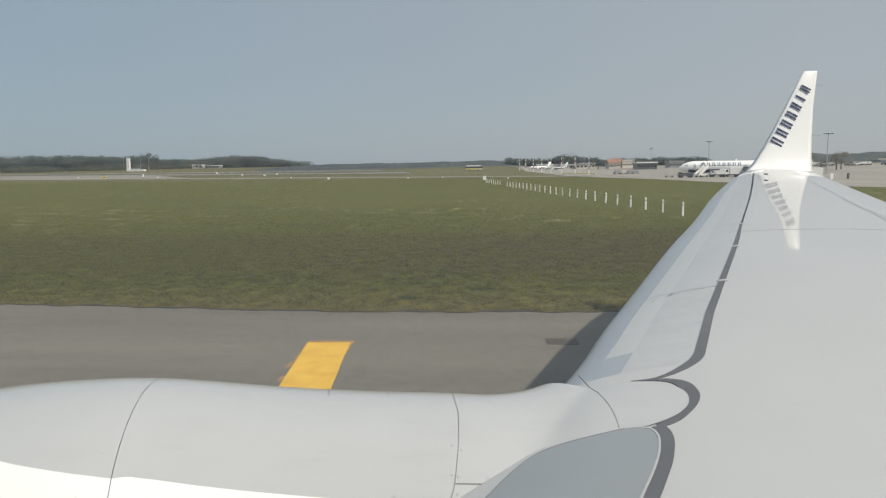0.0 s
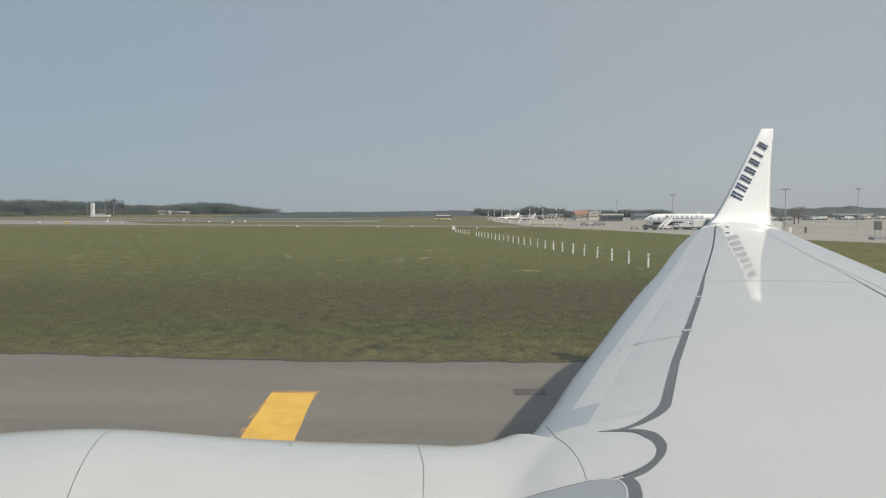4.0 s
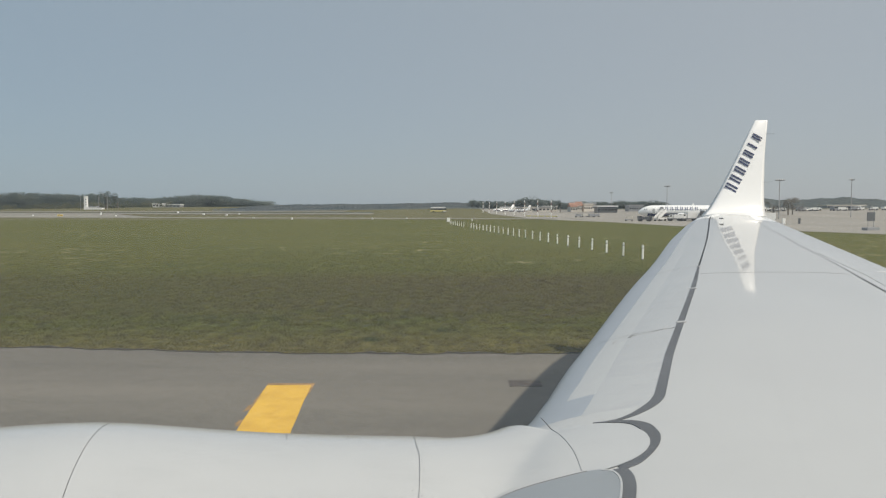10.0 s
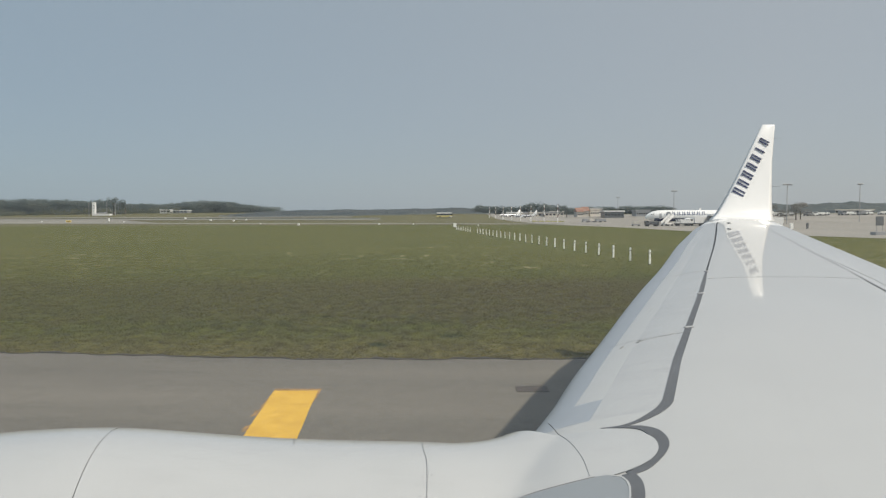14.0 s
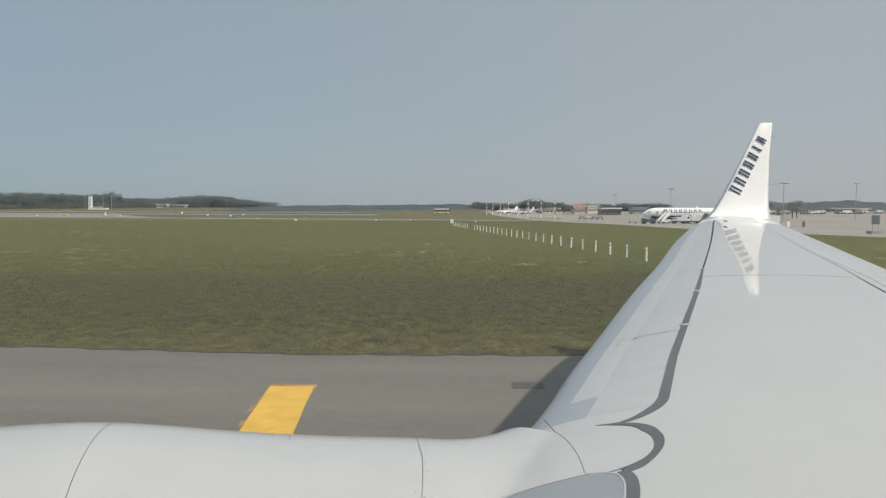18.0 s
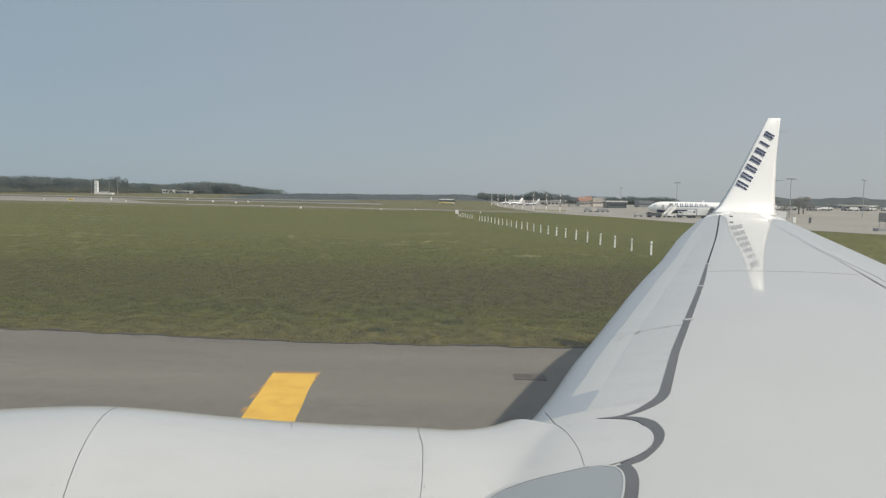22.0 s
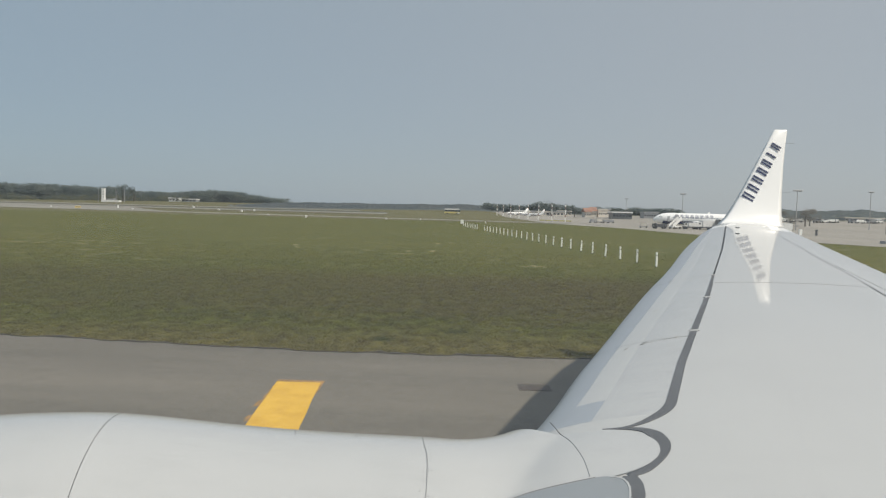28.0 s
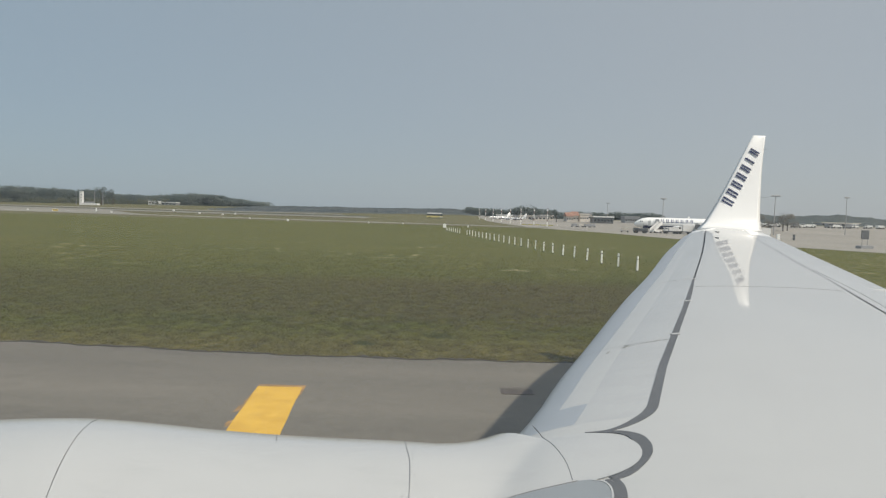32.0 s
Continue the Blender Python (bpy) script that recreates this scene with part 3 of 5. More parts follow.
def hinge_gap(y):
    return 0.0042 - 0.0022 * smooth01(7.5, 8.3, y)


def hinge_at(y):
    """Chord share of the hinge line, which drifts forward towards the tip."""
    return 0.768 - 0.036 * smooth01(8.3, 11.0, y) - 0.042 * smooth01(11.0, 13.6, y)


def gap_at(y):
    """Chord shares of the slat's rear edge and of the fixed skin behind it."""
    spans = (3.0, 3.8, 4.2, 5.0, 5.7, 6.4, 7.1, 8.0, 9.1, 10.5, 12.7, 15.2)
    shares = (0.1872, 0.1875, 0.1883, 0.1876, 0.1855, 0.1845, 0.1812, 0.1735, 0.1668, 0.1545, 0.127, 0.086)
    a = sum(float(np.interp(y + o, spans, shares)) for o in (-0.5, -0.25, 0, 0.25, 0.5)) / 5
    return a, a + 0.0140 - 0.0062 * smooth01(7.2, 8.6, y)


GAP1 = 0.2035
SPAN = lin(-0.3, 3.8, 22) + lin(4.0, 15.2, 46)
# dark core that shows in the gaps, closed below by the lower skin
core_s = [i / 30 for i in range(31)]
rings = []
for y in SPAN:
    up = [wing_pt(0.004 + 0.99 * s * s, y, -0.022) for s in core_s]
    lo = [wing_pt(0.004 + 0.99 * s * s, y, -0.012, True) for s in reversed(core_s[1:-1])]
    rings.append(up + lo)
v, fcs = loft(rings)
jpart("wing_core", v, fcs, M_GAP, "dark sealant inside the wing gaps")
v, fcs = sheet(lambda y, q: wing_pt(gap_at(y)[1] + (hinge_at(y) - hinge_gap(y) - gap_at(y)[1]) * q, y), SPAN, lin(0, 1, 27))
wing_skin = jpart("wing_skin", v, fcs, M_WING, "glossy pale grey upper wing skin")
v, fcs = sheet(lambda y, s: wing_pt(s, y, 0.0, True), SPAN, [0.03 + 0.97 * i / 16 for i in range(17)])
jpart("lower_wing_skin", v, [q[::-1] for q in fcs], M_SLAT)


def nose_curve(s1, n=22):
    """From the underside round the nose to chord share s1 on top."""
    out = [(0.06 * (1 - i / 7) ** 2, True) for i in range(7)] + [(0.0, False)]
    return out + [(s1 * ((i + 1) / n) ** 2, False) for i in range(n)]


def slat(y0, y1):
    cur = nose_curve(1.0)
    ys = lin(y0 + 0.003, y1 - 0.003, max(4, int((y1 - y0) * 4)))
    vv, ff = sheet(lambda y, c: wing_pt(c[0] if c[1] else c[0] * gap_at(y)[0], y, 0.0, c[1]), ys, cur)
    idx = []
    for i in range(len(ys) - 1):
        for j in range(len(cur) - 1):
            s = cur[j + 1][0] * 0.195
            ym = (ys[i] + ys[i + 1]) / 2
            idx.append(1 if cur[j + 1][1] or s < 0.060 or (ym < 3.88 and s < 0.11) else 2 if s < 0.11 else 0)
    sl = jpart("slat", vv, ff, M_SLAT, "pale grey leading edge slat with bare metal nose", mats=[M_SLAT, M_NOSE, M_WING], idx=idx)
    return sl


for y0, y1 in ((3.555, 5.215), (5.215, 8.25), (8.25, 11.7), (11.7, 14.75)):
    slat(y0, y1)
v, fcs = sheet(lambda y, c: wing_pt(c[0], y, 0.0, c[1]), lin(14.755, 15.2, 4), nose_curve(0.16))
jpart("wingtip_fairing", v, fcs, M_WHITE)
# fixed leading edge inboard of the slats
v, fcs = sheet(lambda y, c: wing_pt(c[0], y, 0.0, c[1]), lin(-0.3, 3.5575, 26), nose_curve(GAP1 + 0.002))
jpart("fixed_leading_edge", v, fcs, M_WING)


def aft_panel(name, y0, y1, label, mat):
    vv, ff = sheet(lambda y, s: wing_pt(hinge_at(y) + hinge_gap(y) + (1 - hinge_at(y) - hinge_gap(y)) * s, y), lin(y0 + 0.002, y1 - 0.002, max(4, int((y1 - y0) * 3))), lin(0, 1, 13))
    return jpart(name, vv, ff, mat, label)


aft_panel("flap", -0.3, 4.5, "pale grey trailing edge flap", M_WING)
aft_panel("flap", 4.5, 10.2, "pale grey trailing edge flap", M_WING)
aft_panel("aileron", 10.2, 14.3, "pale grey aileron", M_WING)
aft_panel("wingtip_panel", 14.3, 15.21, "white wingtip panel", M_WHITE)
# flap track fairing tips that peep out behind the trailing edge
for y in (8.35, 5.6):
    bm = bmesh.new()
    bmesh.ops.create_uvsphere(bm, u_segments=14, v_segments=8, radius=1.0)
    xb, zb = wing_back(y)
    bmesh.ops.transform(bm, matrix=Matrix.Translation((xb - 0.25, y, zb - 0.10)) @ Matrix.Diagonal((0.62, 0.11, 0.14, 1)), verts=bm.verts)
    ob = part("flap_track_fairing", bm, M_WING, jet, "", True)
    ob.matrix_parent_inverse = JET


def ribbon(name, pts, width, mat, off=0.004, surf=None, label="", widths=None):
    """A thin raised line along plan points on the wing (or another surface)."""
    surf = surf or on_wing
    vv = []
    for i, pnt in enumerate(pts):
        a, b = Vector(pts[max(0, i - 1)]), Vector(pts[min(len(pts) - 1, i + 1)])
        d = (b - a).normalized()
        nrm = Vector((-d.y, d.x)) * (widths[i] if widths else width) / 2
        for sgn in (1, -1):
            x, y = pnt[0] + sgn * nrm.x, pnt[1] + sgn * nrm.y
            vv += [surf(x, y, off), surf(x, y, off - 0.006)]
    ff = []
    for i in range(len(pts) - 1):
        a = i * 4
        ff += [(a, a + 2, a + 6, a + 4), (a, a + 4, a + 5, a + 1), (a + 2, a + 3, a + 7, a + 6)]
    return jpart(name, vv, ff, mat, label, False)


def bend(pts, n):
    """A smooth curve through plan points."""
    out = []
    for i in range(len(pts) - 1):
        p0, p1, p2, p3 = (Vector(pts[min(len(pts) - 1, max(0, k))]) for k in (i - 1, i, i + 1, i + 2))
        for k in range(n):
            q = k / n
            out.append(tuple(0.5 * (2 * p1 + (p2 - p0) * q + (2 * p0 - 5 * p1 + 4 * p2 - p3) * q * q + (3 * p1 - p0 - 3 * p2 + p3) * q ** 3)))
    return out + [tuple(pts[-1])]


# the dark seal turns inward round the engine fairing in three bows
def gap_mid(y):
    return wing_pt(sum(gap_at(y)) / 2, y)[:2]


line = [gap_mid(y) for y in lin(8.2, 3.74, 42)]
bow1 = line + bend([gap_mid(3.70), (1.145, 3.625), (1.095, 3.560), (1.03, 3.495), (0.955, 3.435), (0.86, 3.395), (0.745, 3.405)], 6)
n0, n1 = len(line), len(bow1)
wide = [(gap_at(y)[1] - gap_at(y)[0]) * (wing_back(y)[0] - wing_front(y)[0]) * 0.95 for y in lin(8.2, 3.74, 42)]
wide += [float(np.interp((i - n0) / (n1 - n0 - 1), (0, 0.12, 0.45, 0.75, 1), (wide[-1], 0.060, 0.052, 0.026, 0.003))) for i in range(n0, n1)]
ribbon("gap_seal", bow1, 0.05, M_GAP, 0.0035, widths=wide, label="dark grey seal curving round the engine fairing")
bow2 = bend([(0.745, 3.405), (0.85, 3.378), (0.925, 3.345), (0.970, 3.285), (0.983, 3.20), (0.976, 3.12), (0.9425, 3.035), (0.881, 2.938), (0.815, 2.862), (0.745, 2.826)], 6)
n2 = len(bow2)
ribbon("gap_seal", bow2, 0.05, M_GAP, 0.0045, widths=[float(np.interp(i / (n2 - 1), (0, 0.12, 0.24, 0.36, 0.49, 0.66, 0.80, 0.9, 1), (0.003, 0.022, 0.046, 0.072, 0.066, 0.058, 0.048, 0.042, 0.034))) for i in range(n2)])
bow3 = bend([(0.742, 2.820), (0.750, 2.750), (0.743, 2.69), (0.730, 2.632), (0.6925, 2.518), (0.6385, 2.392), (0.578, 2.26), (0.46, 2.01), (0.27, 1.6), (-0.05, 0.9), (-0.37, 0.2)], 5)
ribbon("gap_seal", bow3, 0.057, M_GAP, 0.0045)
# filler that closes the slat gap's inboard end
v, fcs = sheet(lambda y, q: wing_pt(gap_at(y)[0] - 0.001 + (gap_at(y)[1] - gap_at(y)[0] + 0.003) * q, y, 0.0005), lin(3.548, 3.665, 4), lin(0, 1, 3))
jpart("gap_filler", v, fcs, M_WING)


# bluish inboard nose panel beside the engine: its forward edge in plan
nose_edge = bend([(-1.5, -0.3), (-0.64, 1.3), (-0.37, 1.8), (-0.13, 2.2), (0.03, 2.46), (0.10, 2.577), (0.165, 2.666), (0.22, 2.718), (0.29, 2.750), (0.37, 2.771), (0.47, 2.789), (0.60, 2.812)], 6)
EDGE_X, EDGE_Y = [p[0] for p in nose_edge], [p[1] for p in nose_edge]


def krueger(y, w):
    x0 = max(float(np.interp(y, EDGE_Y, EDGE_X)), wing_front(y)[0] + 0.02)
    x1 = float(np.interp(y, (-0.4, 1.0, 2.26, 2.392, 2.518, 2.64, 2.79), (-0.67, -0.03, 0.547, 0.609, 0.663, 0.702, 0.714))) - 0.06 * smooth01(2.775, 2.812, y)
    return on_wing(x0 + (x1 - x0) * w, y, 0.014)


v, fcs = sheet(krueger, lin(2.812, 2.70, 26) + lin(2.69, 2.45, 14) + [2.35, 2.2, 1.8, 1.3, 0.7, 0.2, -0.1], lin(0, 1, 14))
jpart("krueger_panel", v, fcs, M_KRUEG, "blue-grey leading edge panel beside the engine")
ribbon("panel_rim", bend([(0.66, 2.802), (0.70, 2.776), (0.713, 2.72), (0.702, 2.64), (0.665, 2.518), (0.611, 2.392), (0.549, 2.26), (0.43, 2.0)], 5), 0.009, M_SLAT, 0.016)
ribbon("panel_seam", nose_edge[12:], 0.0032, M_SEAMPALE, 0.016)

# seams, ticks and stains on the wing
ribbon("panel_seam", [(wing_pt(0.186 + 0.576 * q, 7.8)[0], 7.73 + 0.16 * min(1.0, 1.6 * q) + 0.01 * math.sin(9 * q)) for q in lin(0, 1, 12)], 0.010, M_SEAMPALE, 0.002)
for y in (5.38, 6.84, 8.28):
    ribbon("gap_tick", [wing_pt(gap_at(y)[0] - 0.002 + (gap_at(y)[1] - gap_at(y)[0] + 0.005) * q, y)[:2] for q in (0, 0.5, 1)], 0.045, M_TICK, 0.007)
for y, s0, s1, w in ((5.15, 0.100, 0.186, 0.014), (8.30, 0.06, 0.165, 0.012), (6.45, 0.085, 0.093, 0.016)):
    ribbon("oil_stain", [wing_pt(s0 + (s1 - s0) * q, y + 0.08 * q)[:2] for q in lin(0, 1, 6)], w, M_STAIN, 0.0015, widths=[w * a for a in (1.0, 0.35, 0.22, 0.18, 0.15, 0.1)])
ribbon("oil_stain", [wing_pt(0.1035, 5.13)[:2], wing_pt(0.106, 5.19)[:2]], 0.020, M_STAIN, 0.003)
ribbon("oil_stain", [wing_pt(0.077, 5.06)[:2], wing_pt(0.0795, 5.11)[:2]], 0.009, M_STAIN, 0.003)
ribbon("oil_stain", [wing_pt(0.160, 5.20)[:2], wing_pt(0.164, 5.25)[:2]], 0.014, M_STAIN, 0.003)
ribbon("panel_seam", bend([(5.246, 9.551), (5.062, 8.684), (4.912, 7.966), (4.763, 7.448), (4.45, 6.4)], 6), 0.006, M_SEAMPALE, 0.002)
ribbon("panel_seam", bend([(2.087, 4.37), (1.795, 3.599), (1.569, 3.001), (1.39, 2.507)], 6), 0.0016, M_FAINT, 0.0003, label="faint skin joint")
for ws, wy in ((0.205, 14.2), (0.226, 13.1)):
    q = wing_pt(ws, wy, 0.0)
    bm = box_bm((0.05, 0.12, 0.018), (q[0], q[1], q[2] + 0.006), 0.005)
    ob = part("wing_fitting", bm, M_SEAMPALE, jet)
    ob.matrix_parent_inverse = JET

# winglet
ST = [(5.72, 7.19, 15.19, 3.475, 0.105), (5.80, 7.20, 15.30, 3.53, 0.100), (5.945, 7.22, 15.39, 3.64, 0.095), (6.065, 7.24, 15.46, 3.79, 0.09),
      (6.25, 7.265, 15.54, 4.06, 0.08), (6.468, 7.305, 15.63, 4.42, 0.072), (6.705, 7.35, 15.73, 4.83, 0.062), (6.955, 7.425, 15.84, 5.27, 0.052), (7.185, 7.495, 15.94, 5.66, 0.042), (7.21, 7.495, 15.945, 5.685, 0.010)]
TURN = [10, 28, 48, 62, 72, 76, 76, 76, 76, 76]
rings = []
for (xa, xb, y, z, th), an in zip(ST, TURN):
    nrm = Vector((0, -math.sin(radians(an)), math.cos(radians(an))))
    ring = []
    for side in (1, -1):
        for i in range(12):
            s = i / 12 if side == 1 else 1 - i / 12
            h = th * (half_thick(s) / 0.055) * 0.5 * side
            p3 = Vector((xa + (xb - xa) * s, y, z)) + nrm * h
            ring.append(tuple(p3))
    rings.append(ring)
v, fcs = loft(rings)
winglet = jpart("winglet", v, fcs, M_WHITE, "upturned glossy white winglet with navy block marks")
# navy marks in place of the brand name
UP, ALONG = Vector((-0.86, 0, 0.51)), Vector((0.512, 0, 0.859))


def on_winglet(x, z, off):
    return (x, 15.54 + (z - 4.06) * 0.2475 - 0.045 - off, z)


for i in range(7):  # two slim bars a mark, the sixth mark a single one
    c = Vector((6.515 + 0.1135 * i, 0, 4.125 + 0.1925 * i))
    hh, ww = 0.140 - 0.004 * i, 0.172 - 0.005 * i
    vv, ff = [], []
    for cx, wid in ([(-0.15, 0.27)] if i == 5 else [(-0.50, 0.235), (0.46, 0.235)]):
        b = len(vv)
        for off in (0.006, -0.01):
            for u, w in ((cx - wid, -0.95), (cx + wid, -0.95), (cx + wid, 0.95), (cx - wid, 0.95)):
                q = c + ALONG * (u * ww / 2) + UP * (w * hh)
                vv.append(on_winglet(q.x, q.z, off))
        ff += [(b, b + 1, b + 2, b + 3), (b, b + 4, b + 5, b + 1), (b + 1, b + 5, b + 6, b + 2), (b + 2, b + 6, b + 7, b + 3), (b + 3, b + 7, b + 4, b)]
    jpart("navy_block", vv, ff, M_NAVY, "", False, winglet)
for z, x in ((5.36, 7.44), (4.24, 7.28), (3.62, 7.2)):
    y = 15.54 + (z - 4.06) * 0.2475
    ob = part("static_wick", rod_bm((x - 0.03, y, z), (x + 0.20, y + 0.02, z + 0.01), 0.005, 0.003, 6), M_SEAMPALE, winglet)

# engine nacelle
NY, NZ = 3.12, 1.50
RAD = [(-2.78, 0.88), (-2.74, 0.945), (-2.64, 0.99), (-2.45, 1.025), (-2.24, 1.048), (-1.95, 1.066), (-1.70, 1.070), (-1.39, 1.050), (-1.10, 1.028), (-0.81, 1.012), (-0.45, 1.002), (-0.13, 0.998),
       (0.10, 0.985), (0.35, 0.95), (0.7, 0.885), (1.1, 0.79), (1.5, 0.68)]


def nac_r(x):
    for (xa, ra), (xb, rb) in zip(RAD, RAD[1:]):
        if x <= xb:
            q = (x - xa) / (xb - xa)
            return ra + (rb - ra) * q
    return RAD[-1][1]


def nac_soft(x):
    return sum(nac_r(x + o) for o in (-0.12, -0.06, 0, 0.06, 0.12)) / 5 if x > -2.4 else nac_r(x)


def nac_pt(x, a, off=0.0):
    """a: degrees from the top, outboard positive."""
    r = nac_soft(x) + off
    flat = 0.94 if math.cos(radians(a)) < -0.5 else 1.0
    return (x, NY + r * math.sin(radians(a)), NZ + r * math.cos(radians(a)) * flat)


joint = bend([(-0.20, 40), (-0.165, 22), (-0.146, 11.5), (-0.130, 2.1), (-0.113, -4.5), (-0.104, -15), (-0.104, -22.7), (-0.113, -31.3), (-0.124, -34.7), (-0.16, -45)], 5)
JOINT_X, JOINT_A = [p[0] for p in joint][::-1], [p[1] for p in joint][::-1]
ANG = [i * 5 for i in range(73)]


def joint_at(x, a):
    """The cowl joints lean: their inboard side lies further aft."""
    d = 18 - (a if a <= 180 else a - 360)
    if -1 < x < 0:
        return float(np.interp(18 - d, JOINT_A, JOINT_X))
    return x + (0.0 if x < -2 else 0.0040 if x < -1 else 0.0018 if x < 0 else 0.0) * max(0, min(90, d))


def paint_edge(x):
    """Degrees from the top at which the grey upper paint meets the white below; it steps at the fan cowl."""
    if x < -1.508:
        return float(np.interp(x, (-2.7, -2.35, -2.02, -1.88, -1.75, -1.64, -1.508), (-13, -20, -27.5, -30.1, -31.7, -32.6, -33.3)))
    return float(np.interp(x, (-1.508, -1.32, -1.11, -0.90, -0.57, -0.1, 1.5), (-32.4, -33.0, -33.9, -34.6, -35.5, -36.6, -40)))


SWEEP = lin(0, 1, 17) + [1 + 0.05 * k for k in range(1, 41)]


def cowl(name, x0, x1, n, mat, label=""):
    def at(q, w):
        e = paint_edge(x0 + (x1 - x0) * q + 0.19)
        a = e - 2 * e * w if w <= 1 else -e + (360 + 2 * e) * (w - 1) / 2
        return nac_pt(joint_at(x0, a) + (joint_at(x1, a) - joint_at(x0, a)) * q, a)
    vv, ff = sheet(at, lin(0, 1, n), SWEEP)
    idx = [0 if j < 16 else 1 for i in range(n - 1) for j in range(len(SWEEP) - 1)]
    return jpart(name, vv, ff, mat, label, mats=[mat, M_WHITE], idx=idx)


nacelle = cowl("inlet_cowl", -2.62, -1.7015, 14, M_NAC, "engine inlet cowl, pale grey above and white below")
v, fcs = sheet(lambda q, a: (-2.62 - 0.16 * math.sin(q * math.pi), NY + (0.995 - 0.19 * q) * math.sin(radians(a)), NZ + (0.995 - 0.19 * q) * math.cos(radians(a))), lin(0, 1, 9), ANG)
jpart("inlet_lip", v, fcs, M_METAL, "polished metal inlet lip")
cowl("fan_cowl", -1.6985, -0.143, 24, M_NAC, "fan cowl, pale grey above and white below")
cowl("thrust_reverser_cowl", -0.143, 1.5, 24, M_NAC, "white thrust reverser cowl")
v, fcs = sheet(lambda x, a: nac_pt(x, a, -0.02), lin(-2.6, 1.48, 40), ANG)
jpart("nacelle_liner", v, fcs, M_SEAMPALE)
v, fcs = sheet(lambda x, a: (x, NY + (0.55 - 0.2 * (x - 1.3)) * math.sin(radians(a)), NZ + (0.55 - 0.2 * (x - 1.3)) * math.cos(radians(a))), lin(1.3, 2.4, 8), ANG)
jpart("exhaust_nozzle", v, fcs, M_METAL)
bm = bmesh.new()
bmesh.ops.create_cone(bm, cap_ends=True, segments=32, radius1=0.8, radius2=0.8, depth=0.02, matrix=Matrix.Translation((-1.9, NY, NZ)) @ Matrix.Rotation(radians(90), 4, "Y"))
ob = part("fan_disc", bm, M_GAP, jet)
ob.matrix_parent_inverse = JET


def cowl_line(x0, a0, x1, a1, w, n=10):
    pts = [(x0 + (x1 - x0) * q, a0 + (a1 - a0) * q) for q in lin(0, 1, n)]
    vv = []
    for x, a in pts:
        if abs(x1 - x0) < abs(a1 - a0) * 0.01:
            vv += [nac_pt(x - w / 2, a, 0.003), nac_pt(x + w / 2, a, 0.003)]
        else:
            da = math.degrees(w / 2)
            vv += [nac_pt(x, a - da, 0.003), nac_pt(x, a + da, 0.003)]
    ff = [(2 * i, 2 * i + 2, 2 * i + 3, 2 * i + 1) for i in range(n - 1)]
    return jpart("cowl_seam", vv, ff, M_SEAMPALE, "", False)


cowl_line(-0.828, 24, -0.752, 5, 0.0034)
cowl_line(-0.503, 24, -0.465, 7, 0.0030)
cowl_line(-0.110, -31.3, 0.08, -31.0, 0.004)
v = [nac_pt(x + o, a, 0.002) for x, a in joint for o in (-0.0013, 0.0013)]
jpart("cowl_seam", v, [(2 * i, 2 * i + 1, 2 * i + 3, 2 * i + 2) for i in range(len(joint) - 1)], M_SEAMPALE, "", False)
for x, a in ((-0.13, -20), (-0.09, -21.5), (-0.125, -29), (-0.10, -29.5), (0.02, -29.4), (0.055, -29.4), (-0.10, -34), (0.0, -32.5), (-0.125, -13), (-0.085, -12), (-0.35, -35), (-0.28, -36), (-1.75, -40), (-1.60, -38), (-1.66, -28), (-1.58, -27), (-1.9, -20)):
    q = nac_pt(x, a, 0.0)
    nr = Vector((0, math.sin(radians(a)), math.cos(radians(a))))
    bm = bmesh.new()
    bmesh.ops.create_circle(bm, cap_ends=True, segments=10, radius=0.0034, matrix=Matrix.Translation(Vector(q) + nr * 0.003) @ nr.to_track_quat("Z", "Y").to_matrix().to_4x4())
    ob = part("fastener", bm, M_RIVET, jet)
    ob.matrix_parent_inverse = JET


# pylon fairing: blends the nacelle crown into the wing's upper skin and ends in a rounded tongue
def fairing_half(x):
    if x > 0.62:
        return 0.262 * math.sqrt(max(0.0, 1 - ((x - 0.62) / 0.335) ** 2))
    return 0.262 + 0.496 * smooth01(0.62, -0.05, x)


def fairing_z(x, y):
    a = max(-0.999, min(0.999, (y - NY) / (nac_soft(x) + 0.0008 + 0.003 * smooth01(-0.05, 0.15, x))))
    zn = NZ + (nac_soft(x) + 0.0008 + 0.003 * smooth01(-0.05, 0.15, x)) * math.sqrt(1 - a * a)
    xw = max(x, wing_front(y)[0] + 0.34)
    zw = on_wing(xw, y, 0.0062)[2]
    k2 = smooth01(-0.06, 0.50, x)
    crown = 0.018 * math.sin(math.pi * smooth01(-0.05, 0.97, x)) * max(0, 1 - ((y - 3.12) / max(0.05, fairing_half(x))) ** 2)
    fall = (0.75 if y < 3.12 else 0.40) * max(0.0, abs(y - 3.12) - 0.22) ** 2 * (1 - smooth01(0.25, 0.52, x))
    return zn + (zw - zn) * k2 + crown - fall


def fairing_pt(x, w):
    yc = 3.12 + 0.03 * smooth01(0.45, 0.86, x)
    y = yc + w * fairing_half(x) * (1.0 if w > 0 else 1 + 0.22 * smooth01(0.45, 0.70, x))
    if w < 0:  # the inboard side stops at the nose panel
        y = max(y, float(np.interp(x, EDGE_X, EDGE_Y)) - 0.006)
    return (x, y, fairing_z(x, y))


